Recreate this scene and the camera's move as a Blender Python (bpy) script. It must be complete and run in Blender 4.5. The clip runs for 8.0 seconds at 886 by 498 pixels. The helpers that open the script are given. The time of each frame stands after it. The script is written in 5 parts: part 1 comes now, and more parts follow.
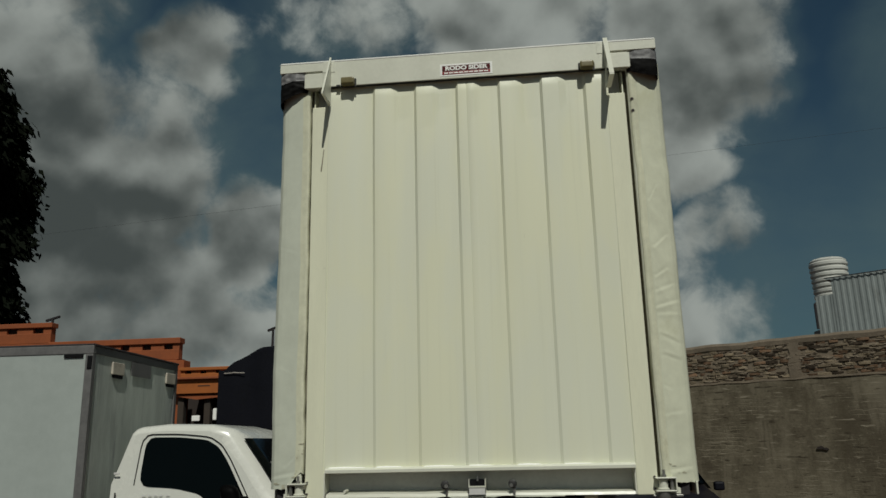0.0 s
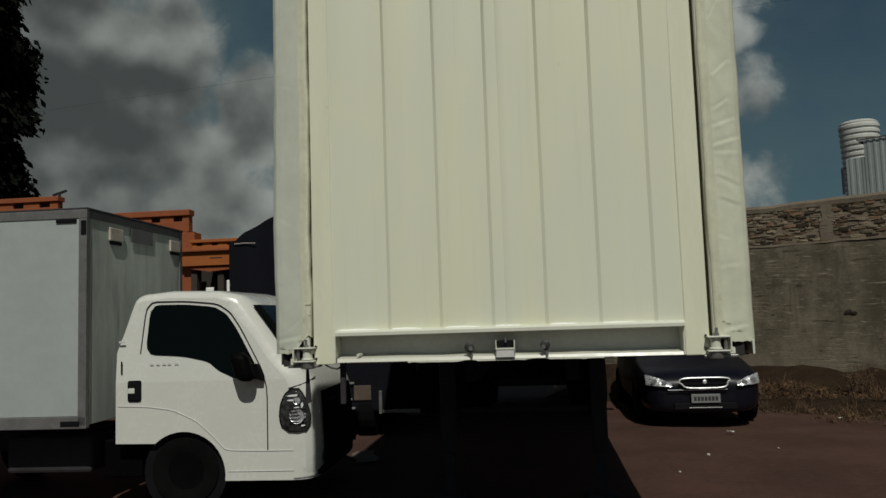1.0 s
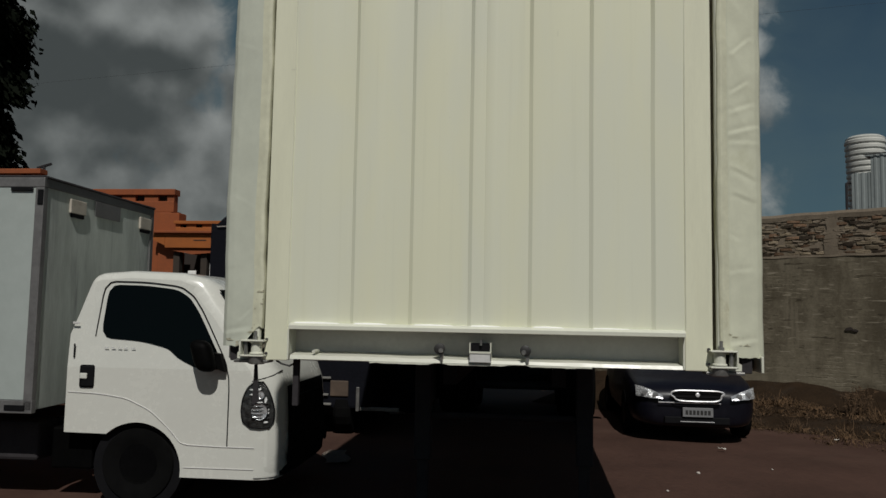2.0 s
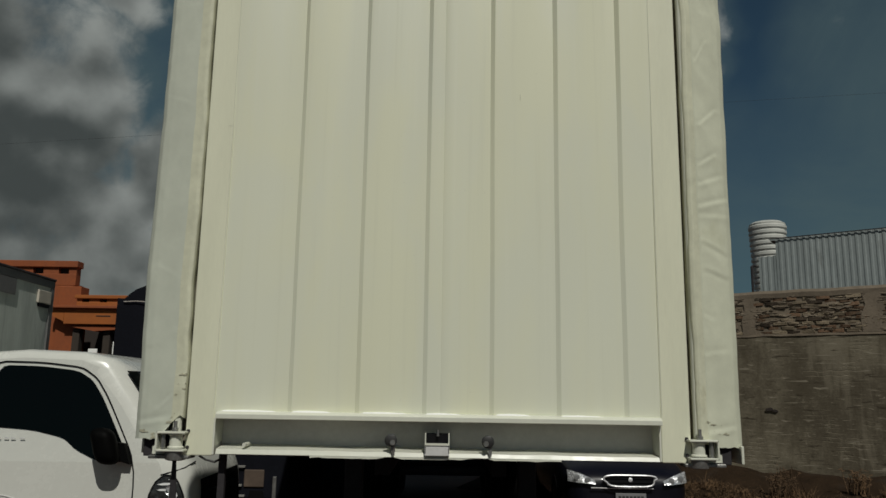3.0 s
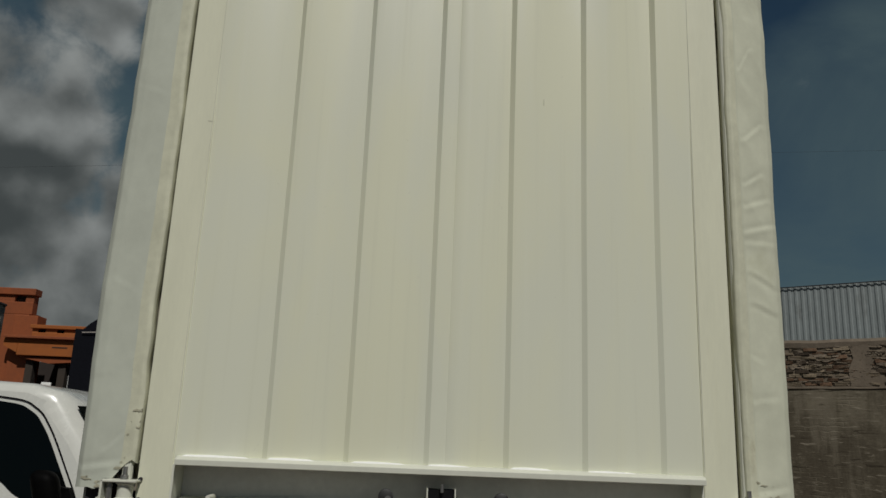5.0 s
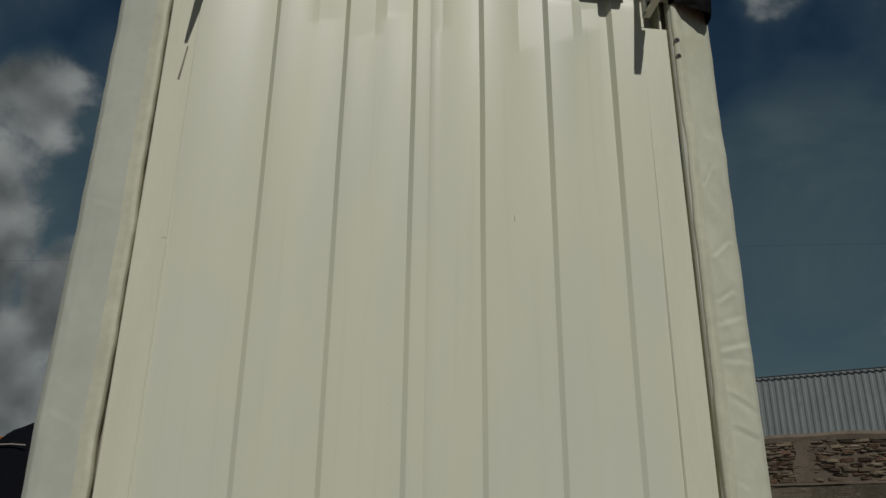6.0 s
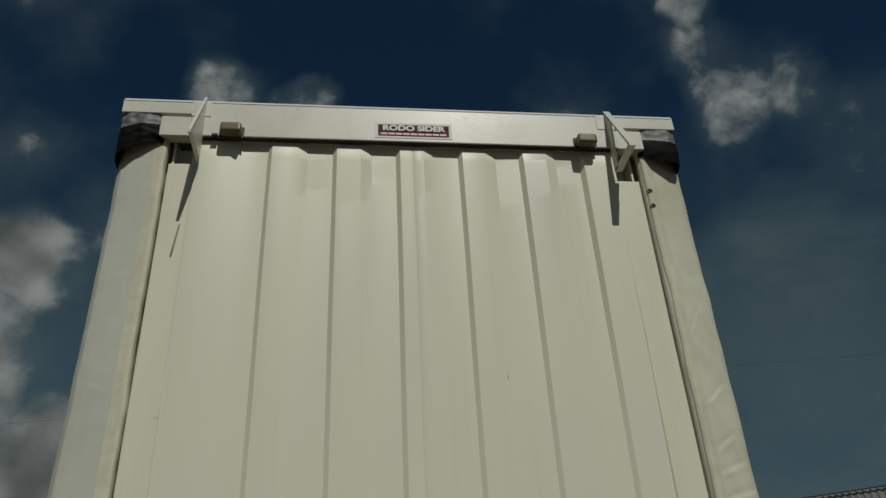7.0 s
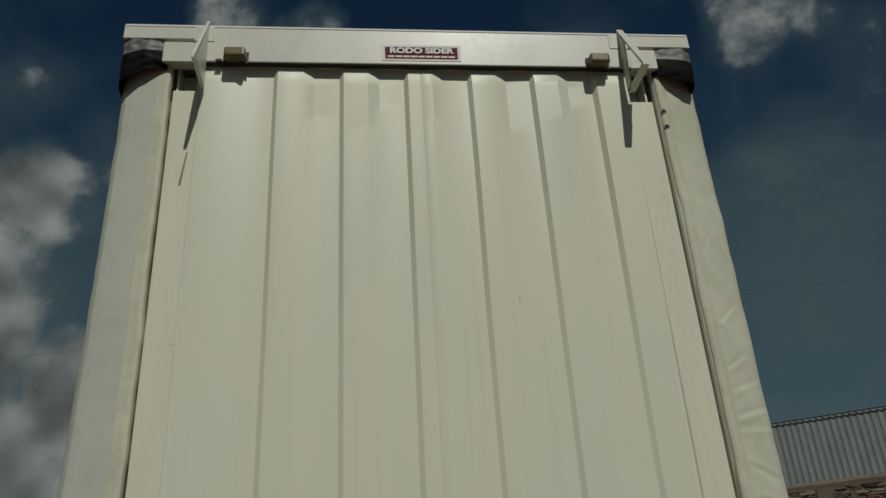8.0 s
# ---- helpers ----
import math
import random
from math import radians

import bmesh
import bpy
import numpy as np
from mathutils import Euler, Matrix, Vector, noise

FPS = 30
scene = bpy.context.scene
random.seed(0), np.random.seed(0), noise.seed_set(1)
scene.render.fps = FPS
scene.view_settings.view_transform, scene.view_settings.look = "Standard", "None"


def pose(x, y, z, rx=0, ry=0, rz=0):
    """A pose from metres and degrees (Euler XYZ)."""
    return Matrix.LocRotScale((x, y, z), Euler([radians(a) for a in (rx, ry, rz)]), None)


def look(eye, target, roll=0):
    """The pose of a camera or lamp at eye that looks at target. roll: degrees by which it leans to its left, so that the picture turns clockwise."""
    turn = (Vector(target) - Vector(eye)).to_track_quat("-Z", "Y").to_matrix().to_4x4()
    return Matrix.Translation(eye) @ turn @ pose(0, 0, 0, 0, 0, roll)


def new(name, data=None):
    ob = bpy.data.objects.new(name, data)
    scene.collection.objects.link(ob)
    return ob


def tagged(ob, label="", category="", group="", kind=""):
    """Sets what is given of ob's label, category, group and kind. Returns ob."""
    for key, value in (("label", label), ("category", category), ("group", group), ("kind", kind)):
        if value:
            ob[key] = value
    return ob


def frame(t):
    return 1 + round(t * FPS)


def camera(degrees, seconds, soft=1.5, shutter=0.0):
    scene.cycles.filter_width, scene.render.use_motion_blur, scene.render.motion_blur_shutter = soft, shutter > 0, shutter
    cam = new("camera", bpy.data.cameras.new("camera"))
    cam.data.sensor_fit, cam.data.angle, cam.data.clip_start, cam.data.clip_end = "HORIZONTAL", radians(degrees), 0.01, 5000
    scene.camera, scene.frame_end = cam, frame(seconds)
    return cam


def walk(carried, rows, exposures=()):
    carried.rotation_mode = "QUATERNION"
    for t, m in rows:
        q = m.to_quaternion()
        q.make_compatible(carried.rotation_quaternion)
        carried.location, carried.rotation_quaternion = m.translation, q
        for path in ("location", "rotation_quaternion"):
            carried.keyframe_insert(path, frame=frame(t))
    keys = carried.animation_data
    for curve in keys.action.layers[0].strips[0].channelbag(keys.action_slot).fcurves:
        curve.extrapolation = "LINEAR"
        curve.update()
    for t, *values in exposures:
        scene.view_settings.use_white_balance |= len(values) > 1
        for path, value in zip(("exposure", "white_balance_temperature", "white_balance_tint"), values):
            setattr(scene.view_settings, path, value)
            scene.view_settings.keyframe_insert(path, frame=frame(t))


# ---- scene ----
cam = camera(59.9, 8.0)
PATH = [
    (0, (0.306, -4.822, 1.77), (0.114, -2.892, 2.257), -1.3),
    (0.3, (0.365, -4.616, 1.748), (0.141, -2.674, 2.172), -0.4),
    (0.5, (0.31, -4.522, 1.708), (0.05, -2.565, 2.027), -1.1),
    (0.7, (0.277, -4.408, 1.686), (-0.015, -2.446, 1.942), -0.9),
    (1, (0.19, -4.178, 1.699), (-0.051, -2.2, 1.869), -1.9),
    (1.2, (0.184, -4.058, 1.697), (0.028, -2.068, 1.819), -1.5),
    (2.3, (0.258, -3.546, 1.699), (0.01, -1.575, 1.928), 1.8),
    (2.5, (0.191, -3.471, 1.706), (0.048, -1.503, 2.03), 2.4),
    (2.7, (0.104, -3.385, 1.71), (0.045, -1.422, 2.092), 0.1),
    (3, (0.035, -3.322, 1.72), (0.022, -1.356, 2.087), 0.9),
    (3.2, (0.008, -3.262, 1.699), (0.001, -1.269, 1.859), 0.7),
    (3.5, (0.02, -3.178, 1.657), (0.009, -1.181, 1.772), 0.6),
    (3.7, (0.017, -3.088, 1.642), (0.03, -1.09, 1.728), -0.2),
    (4, (0.032, -2.969, 1.658), (0.04, -0.974, 1.79), 0.6),
    (4.2, (0.022, -2.926, 1.681), (0.012, -0.936, 1.888), 0.1),
    (4.5, (0.009, -2.904, 1.704), (-0.033, -0.928, 2.01), -0.1),
    (4.7, (-0.036, -2.889, 1.713), (-0.05, -0.926, 2.095), 1.1),
    (5.8, (-0.23, -2.697, 1.797), (-0.026, -0.82, 2.457), 0.9),
    (6, (-0.238, -2.72, 1.859), (-0.026, -0.864, 2.572), 0.6),
    (6.2, (-0.25, -2.736, 1.878), (-0.033, -0.917, 2.682), 1.1),
    (6.5, (-0.233, -2.755, 1.9), (-0.012, -0.973, 2.78), 0.5),
    (6.7, (-0.259, -2.788, 1.932), (-0.019, -1.04, 2.874), -1.3),
    (7, (-0.265, -2.791, 1.943), (-0.027, -1.089, 2.967), -3.3),
    (7.5, (-0.266, -2.799, 1.96), (-0.037, -1.111, 3.008), -4.1),
    (8, (-0.263, -2.766, 1.938), (-0.052, -0.975, 2.801), -3.5),
]
# seconds, stops, white balance in kelvin and tint
EXPOSURES = [(0.0, -0.02, 6550, 6), (1.0, -0.06, 6550, 8), (2.5, -0.02, 6400, 13), (3.0, -0.11, 6520, 9), (3.5, -0.11, 6440, 13), (4.0, -0.03, 6380, 16), (4.5, -0.08, 6440, 12), (6.0, -0.29, 6380, 13), (6.5, -0.32, 6480, 9), (7.0, -0.33, 6480, 9),
             (8.0, -0.36, 6480, 9)]
walk(cam, [(t, look(eye, target, roll)) for t, eye, target, roll in PATH], EXPOSURES)

# ---- sky and sun ----
SUN_WAY = Vector((-0.19, 0.83, -1.0)).normalized()
sun_data = bpy.data.lights.new("sun", "SUN")
sun_data.energy, sun_data.angle, sun_data.color = 2.64, radians(0.53), (1.0, 0.98, 0.91)
sun = new("sun", sun_data)
sun.matrix_world = look((0, -30, 40), Vector((0, -30, 40)) + SUN_WAY)

# Cumulus banks of the partly clouded sky: bearing from +y to the right, height, spread (degrees), weight.
CLOUDS = [(-13, 31.5, 4.5, 0.5), (-29, 22.5, 4.4, 0.9), (-20, 8, 4.2, 0.75), (-36, 28, 6.0, 0.75), (-25, 27, 3.2, 0.9), (-33, 18, 7.6, 1), (-33, 12, 6.3, 0.8), (-21, 14, 3.4, 1), (-26, 9, 6.7, 0.8),
          (2, 31, 6.7, 0.8), (15, 28, 4.6, 1), (15, 23, 3.8, 1), (13, 18, 2.5, 0.8), (14, 13, 2.8, 0.6), (14, 8, 3.5, 0.5),
          # unseen banks beside and behind the camera, added to raise the fill
          (100, 34, 14.0, 0.9), (148, 46, 12.0, 0.8), (-172, 24, 15.0, 0.9), (-140, 42, 12.0, 0.8), (-98, 30, 14.0, 0.9),
          (-13, 41.0, 2.2, 0.45), (-5.5, 40.4, 1.5, 0.42), (34.5, 39.6, 2.6, 0.42), (33.0, 36.8, 2.2, 0.42), (38.5, 38.2, 2.6, 0.32), (34, 43.5, 1.8, 0.42), (32.5, 46, 1.4, 0.36)]
# Thin high haze between the banks.
VEILS = [(34, 20.5, 7.0, 0.95), (27, 30, 5.0, 0.10), (44, 29, 6.0, 0.10), (-32, 33, 5.0, 0.15), (33, 14, 8.0, 0.75), (20, 11, 7.0, 0.42), (22, 21, 5.0, 0.05), (-21, 20, 7.0, 0.50), (-22, 8, 5.0, 0.45), (-12, 31, 6.0, 0.38), (-30, 30, 5.0, 0.20)]


def tree_of(owner):
    owner.use_nodes = True
    tree = owner.node_tree
    tree.nodes.clear()
    return tree


def maths(tree, op, a, b=None, c=None, clamp=False):
    n = tree.nodes.new("ShaderNodeMath")
    n.operation, n.use_clamp = op, clamp
    for i, v in enumerate((a, b, c)):
        if v is None:
            continue
        if isinstance(v, (int, float)):
            n.inputs[i].default_value = v
        else:
            tree.links.new(v, n.inputs[i])
    return n.outputs[0]


def blend(tree, fac, a, b, mode="MIX"):
    n = tree.nodes.new("ShaderNodeMix")
    n.data_type, n.blend_type = "RGBA", mode
    for socket, v in ((n.inputs[0], fac), (n.inputs[6], a), (n.inputs[7], b)):
        if isinstance(v, (int, float)):
            socket.default_value = v
        elif isinstance(v, (tuple, list)):
            socket.default_value = (*v, 1.0)[:4]
        else:
            tree.links.new(v, socket)
    return n.outputs[2]


def ramp(tree, fac, low, high, a=0.0, b=1.0):
    n = tree.nodes.new("ShaderNodeMapRange")
    n.interpolation_type = "SMOOTHSTEP"
    tree.links.new(fac, n.inputs[0])
    for i, v in enumerate((low, high, a, b)):
        n.inputs[i + 1].default_value = v
    return n.outputs[0]


def noise_of(tree, vector, scale, detail=4.0, rough=0.55, distort=0.0):
    n = tree.nodes.new("ShaderNodeTexNoise")
    n.inputs["Scale"].default_value, n.inputs["Detail"].default_value = scale, detail
    n.inputs["Roughness"].default_value, n.inputs["Distortion"].default_value = rough, distort
    if vector is not None:
        tree.links.new(vector, n.inputs["Vector"])
    return n.outputs[0]


def make_world():
    world = bpy.data.worlds.new("world")
    scene.world = world
    t = tree_of(world)
    out, back = t.nodes.new("ShaderNodeOutputWorld"), t.nodes.new("ShaderNodeBackground")
    t.links.new(back.outputs[0], out.inputs[0])
    back.inputs[1].default_value = 0.1
    sky = t.nodes.new("ShaderNodeTexSky")
    sky.sky_type, sky.sun_disc = "NISHITA", False
    sky.sun_elevation, sky.sun_rotation = math.asin(-SUN_WAY.z), math.atan2(-SUN_WAY.x, -SUN_WAY.y)
    sky.altitude, sky.air_density, sky.dust_density, sky.ozone_density = 800, 1.0, 0.4, 2.0
    blue = blend(t, 1.0, sky.outputs[0], SKY_TINT, "MULTIPLY")
    way = t.nodes.new("ShaderNodeTexCoord").outputs["Generated"]
    wob = t.nodes.new("ShaderNodeTexNoise")
    wob.inputs["Scale"].default_value, wob.inputs["Detail"].default_value = 5.0, 4.0
    t.links.new(way, wob.inputs["Vector"])
    lift = t.nodes.new("ShaderNodeVectorMath")
    lift.operation = "MULTIPLY_ADD"
    t.links.new(wob.outputs["Color"], lift.inputs[0])
    lift.inputs[1].default_value = (0.16, 0.16, 0.16)
    t.links.new(way, lift.inputs[2])
    shift = t.nodes.new("ShaderNodeVectorMath")
    shift.operation = "ADD"
    t.links.new(lift.outputs[0], shift.inputs[0])
    shift.inputs[1].default_value = (-0.08, -0.08, -0.08)
    aim = t.nodes.new("ShaderNodeVectorMath")
    aim.operation = "NORMALIZE"
    t.links.new(shift.outputs[0], aim.inputs[0])

    def masses(rows):
        total = None
        for bearing, height, spread, weight in rows:
            b, h = radians(bearing), radians(height)
            dot = t.nodes.new("ShaderNodeVectorMath")
            dot.operation = "DOT_PRODUCT"
            t.links.new(aim.outputs[0], dot.inputs[0])
            dot.inputs[1].default_value = (math.sin(b) * math.cos(h), math.cos(b) * math.cos(h), math.sin(h))
            one = ramp(t, dot.outputs["Value"], math.cos(radians(spread * 1.7)), math.cos(radians(spread * 0.1)), 0.0, weight)
            total = one if total is None else maths(t, "MAXIMUM", total, one)
        return total
    total = masses(CLOUDS)
    fine = noise_of(t, way, 7.5, 6.0, 0.5)
    sunward = t.nodes.new("ShaderNodeVectorMath")
    sunward.operation = "ADD"
    t.links.new(way, sunward.inputs[0])
    sunward.inputs[1].default_value = tuple(-0.028 * c for c in SUN_WAY)
    fine_soft, fine_lit = noise_of(t, way, 7.5, 5.0, 0.5), noise_of(t, sunward.outputs[0], 7.5, 5.0, 0.5)
    big, big_lit = noise_of(t, way, 3.6, 3.0, 0.5), noise_of(t, sunward.outputs[0], 3.6, 3.0, 0.5)
    density = maths(t, "ADD", total, maths(t, "MULTIPLY", maths(t, "SUBTRACT", fine, 0.5), 1.3))
    density = maths(t, "ADD", density, maths(t, "MULTIPLY", maths(t, "SUBTRACT", big, 0.5), 0.9))
    coarse = density
    density = maths(t, "ADD", density, maths(t, "MULTIPLY", maths(t, "SUBTRACT", noise_of(t, way, 20.0, 6.0, 0.6, 0.3), 0.5), 0.75))
    cover = ramp(t, density, 0.30, 0.74)
    # the side of each billow that faces the sun is lit, the thick middle is grey
    relief = maths(t, "ADD", maths(t, "MULTIPLY", maths(t, "SUBTRACT", fine_soft, fine_lit), 1.9), maths(t, "MULTIPLY", maths(t, "SUBTRACT", big, big_lit), 5.0))
    thin = ramp(t, coarse, 1.25, 0.45, 0.0, 0.55)
    # the heavy rain-grey base of the big bank
    low = t.nodes.new("ShaderNodeVectorMath")
    low.operation = "DOT_PRODUCT"
    t.links.new(way, low.inputs[0])
    low.inputs[1].default_value = (math.sin(radians(-34)) * math.cos(radians(12)), math.cos(radians(-34)) * math.cos(radians(12)), math.sin(radians(12)))
    thin = maths(t, "SUBTRACT", thin, ramp(t, low.outputs["Value"], math.cos(radians(15)), math.cos(radians(3)), 0.0, 0.34))
    lit = maths(t, "ADD", maths(t, "ADD", relief, thin), maths(t, "MULTIPLY", maths(t, "SUBTRACT", big, 0.5), 1.2))
    grey = blend(t, ramp(t, lit, -0.35, 0.95), CLOUD_DARK, CLOUD_LIGHT)
    squash = t.nodes.new("ShaderNodeMapping")
    squash.inputs["Scale"].default_value, squash.inputs["Rotation"].default_value = (2.0, 2.0, 3.4), (0.35, 0.25, 0)
    t.links.new(way, squash.inputs[0])
    wisps = ramp(t, noise_of(t, squash.outputs[0], 1.6, 7.0, 0.6, 0.6), 0.32, 0.72, 0.42, 1.0)
    height = t.nodes.new("ShaderNodeSeparateXYZ")
    t.links.new(way, height.inputs[0])
    blue = blend(t, ramp(t, height.outputs[2], 0.62, 0.05, 0.0, 0.36), blue, VEIL_GREY)
    hazy = blend(t, maths(t, "MULTIPLY", masses(VEILS), wisps), blue, VEIL_GREY)
    # torn thin vapour round each bank
    hazy = blend(t, maths(t, "MULTIPLY", ramp(t, coarse, -0.05, 0.50, 0.0, 0.42), wisps), hazy, VEIL_GREY)
    t.links.new(blend(t, cover, hazy, grey), back.inputs[0])


SKY_TINT = (0.080, 0.150, 0.174)
VEIL_GREY = (0.75, 1.13, 1.15)
CLOUD_DARK, CLOUD_LIGHT = (0.54, 0.63, 0.62), (3.0, 3.2, 3.05)
make_world()


# ---- materials ----
def surface(name, base, rough=0.6, metal=0.0, vary=0.15, scale=3.0, fine=60.0, bump=0.1, depth=0.004, dirt=None, dirt_amount=0.0, dirt_scale=1.2,
            stretch=(1, 1, 1), coat=0.0, spread=0.0, spec=0.5):
    """A paint, stone, earth or cloth: base colour with a broad and a fine variation, dirt patches and fine relief."""
    m = bpy.data.materials.new(name)
    t = tree_of(m)
    out, bsdf = t.nodes.new("ShaderNodeOutputMaterial"), t.nodes.new("ShaderNodeBsdfPrincipled")
    t.links.new(bsdf.outputs[0], out.inputs[0])
    bsdf.inputs["Metallic"].default_value = metal
    bsdf.inputs["Coat Weight"].default_value, bsdf.inputs["Coat Roughness"].default_value = coat, 0.06
    bsdf.inputs["Specular IOR Level"].default_value = spec
    place = t.nodes.new("ShaderNodeTexCoord").outputs["Object"]
    mapping = t.nodes.new("ShaderNodeMapping")
    mapping.inputs["Scale"].default_value = stretch
    t.links.new(place, mapping.inputs[0])
    at = mapping.outputs[0]
    broad, grain = noise_of(t, at, scale, 5.0, 0.6), noise_of(t, at, fine, 3.0, 0.6)
    shade = maths(t, "ADD", maths(t, "MULTIPLY", broad, 0.65), maths(t, "MULTIPLY", grain, 0.35))
    light = ramp(t, shade, 0.25, 0.75, 1.0 - vary, 1.0 + vary)
    if spread:
        info = t.nodes.new("ShaderNodeObjectInfo").outputs["Random"]
        light = maths(t, "MULTIPLY", light, ramp(t, info, 0.0, 1.0, 1.0 - spread, 1.0 + spread))
    mult = t.nodes.new("ShaderNodeCombineColor")
    for i in range(3):
        t.links.new(light, mult.inputs[i])
    colour = blend(t, 1.0, base, mult.outputs[0], "MULTIPLY")
    if dirt:
        spots = noise_of(t, at, dirt_scale, 6.0, 0.65, 0.4)
        mask = ramp(t, spots, 0.62 - 0.3 * dirt_amount, 0.80 - 0.2 * dirt_amount, 0.0, min(1.0, 0.45 + dirt_amount))
        colour = blend(t, mask, colour, dirt)
    t.links.new(colour, bsdf.inputs["Base Color"])
    t.links.new(ramp(t, shade, 0.2, 0.8, max(0.02, rough - 0.12), min(1.0, rough + 0.12)), bsdf.inputs["Roughness"])
    if bump:
        b = t.nodes.new("ShaderNodeBump")
        b.inputs["Strength"].default_value, b.inputs["Distance"].default_value = bump, depth
        t.links.new(shade, b.inputs["Height"])
        t.links.new(b.outputs[0], bsdf.inputs["Normal"])
    return m


def glass_dark(name, base, rough=0.05):
    m = bpy.data.materials.new(name)
    t = tree_of(m)
    out, bsdf = t.nodes.new("ShaderNodeOutputMaterial"), t.nodes.new("ShaderNodeBsdfPrincipled")
    t.links.new(bsdf.outputs[0], out.inputs[0])
    place = t.nodes.new("ShaderNodeTexCoord").outputs["Object"]
    dust = noise_of(t, place, 6.0, 5.0, 0.6)
    bsdf.inputs["Base Color"].default_value = (*base, 1)
    t.links.new(ramp(t, dust, 0.3, 0.8, rough, rough + 0.1), bsdf.inputs["Roughness"])
    bsdf.inputs["Specular IOR Level"].default_value = 0.2
    return m




def panel_paint(name):
    """Cream paint on sheet steel: yellowed and greyed patches, faint upright rain streaks."""
    m = bpy.data.materials.new(name)
    t = tree_of(m)
    out, bsdf = t.nodes.new("ShaderNodeOutputMaterial"), t.nodes.new("ShaderNodeBsdfPrincipled")
    t.links.new(bsdf.outputs[0], out.inputs[0])
    bsdf.inputs["Specular IOR Level"].default_value = 0.4
    place = t.nodes.new("ShaderNodeTexCoord").outputs["Object"]

    def stretched(scale):
        n = t.nodes.new("ShaderNodeMapping")
        n.inputs["Scale"].default_value = scale
        t.links.new(place, n.inputs[0])
        return n.outputs[0]
    patches = noise_of(t, stretched((2.0, 2.0, 0.55)), 1.5, 5.0, 0.55, 0.4)
    rain = noise_of(t, stretched((26.0, 26.0, 0.5)), 1.0, 5.0, 0.6)
    specks = noise_of(t, place, 34.0, 3.0, 0.6)
    colour = blend(t, ramp(t, patches, 0.34, 0.66), (0.706, 0.717, 0.580), (0.726, 0.727, 0.546))
    colour = blend(t, ramp(t, rain, 0.56, 0.74, 0.0, 0.24), colour, (0.60, 0.60, 0.455))
    colour = blend(t, ramp(t, rain, 0.44, 0.30, 0.0, 0.16), colour, (0.775, 0.78, 0.65))
    colour = blend(t, ramp(t, specks, 0.70, 0.78, 0.0, 0.25), colour, (0.5, 0.48, 0.37))
    t.links.new(colour, bsdf.inputs["Base Color"])
    t.links.new(ramp(t, patches, 0.3, 0.7, 0.38, 0.50), bsdf.inputs["Roughness"])
    bump = t.nodes.new("ShaderNodeBump")
    bump.inputs["Strength"].default_value, bump.inputs["Distance"].default_value = 0.12, 0.006
    t.links.new(maths(t, "ADD", maths(t, "MULTIPLY", patches, 0.8), maths(t, "MULTIPLY", rain, 0.12)), bump.inputs["Height"])
    t.links.new(bump.outputs[0], bsdf.inputs["Normal"])
    return m


PANEL = panel_paint("panel_paint")
POST = surface("yellowed_post_paint", (0.728, 0.728, 0.558), 0.48, spec=0.35, vary=0.05, scale=2.5, fine=30, bump=0.05, stretch=(3, 3, 0.5), dirt=(0.62, 0.59, 0.40), dirt_amount=0.12)
FRAME = surface("frame_paint", (0.65, 0.655, 0.555), 0.36, spec=0.45, vary=0.06, scale=3, fine=40, bump=0.05, dirt=(0.5, 0.45, 0.33), dirt_amount=0.05)
RECESS = surface("recess_grey", (0.57, 0.565, 0.545), 0.6, vary=0.12, scale=4, fine=40, bump=0.05, dirt=(0.35, 0.31, 0.25), dirt_amount=0.15)
VINYL = surface("curtain_vinyl", (0.605, 0.615, 0.480), 0.65, spec=0.2, vary=0.10, scale=2.5, fine=18, bump=0.2, depth=0.006,
                dirt=(0.50, 0.50, 0.35), dirt_amount=0.22, dirt_scale=2.2)
# left curtain's vinyl, greyed because that end turns from the sun
VINYL_SHADED = surface("shaded_curtain_vinyl", (0.560, 0.585, 0.490), 0.65, spec=0.2, vary=0.08, scale=2.0, fine=18, bump=0.15, depth=0.006,
                     dirt=(0.52, 0.54, 0.42), dirt_amount=0.18, dirt_scale=1.6)
VINYL_AGED = surface("yellowed_vinyl", (0.62, 0.62, 0.47), 0.6, spec=0.2, vary=0.15, scale=4, fine=25, bump=0.3, depth=0.006,
                     dirt=(0.42, 0.39, 0.25), dirt_amount=0.15, dirt_scale=5)
GRIME = surface("brown_grime", (0.43, 0.41, 0.30), 0.8, vary=0.3, scale=9, fine=60, bump=0.1)
# mottled brown with darker blotches, for the channel beside the curtain
CHANNEL = surface("mottled_channel_brown", (0.25, 0.225, 0.17), 0.8, vary=0.25, scale=4, fine=40, bump=0.1, dirt=(0.10, 0.08, 0.05), dirt_amount=0.3, dirt_scale=6)
RUBBER = surface("black_rubber", (0.022, 0.021, 0.02), 0.6, vary=0.3, scale=6, fine=60, bump=0.2)
# boot rubber in two colours: shaded lower part, then lit upper band
BOOT = surface("worn_boot_shaded", (0.0045, 0.0043, 0.0043), 0.65, spec=0.08, vary=0.35, scale=6, fine=40, bump=0.3, depth=0.006)
BOOT_BAND = surface("worn_boot_lit", (0.14, 0.138, 0.14), 0.55, vary=0.3, scale=8, fine=50, bump=0.4, depth=0.008, dirt=(0.28, 0.27, 0.26), dirt_amount=0.25, dirt_scale=9)
LAMP_OCHRE = surface("aged_marker_lens", (0.14, 0.115, 0.045), 0.35, vary=0.25, scale=12, fine=60, bump=0.1)
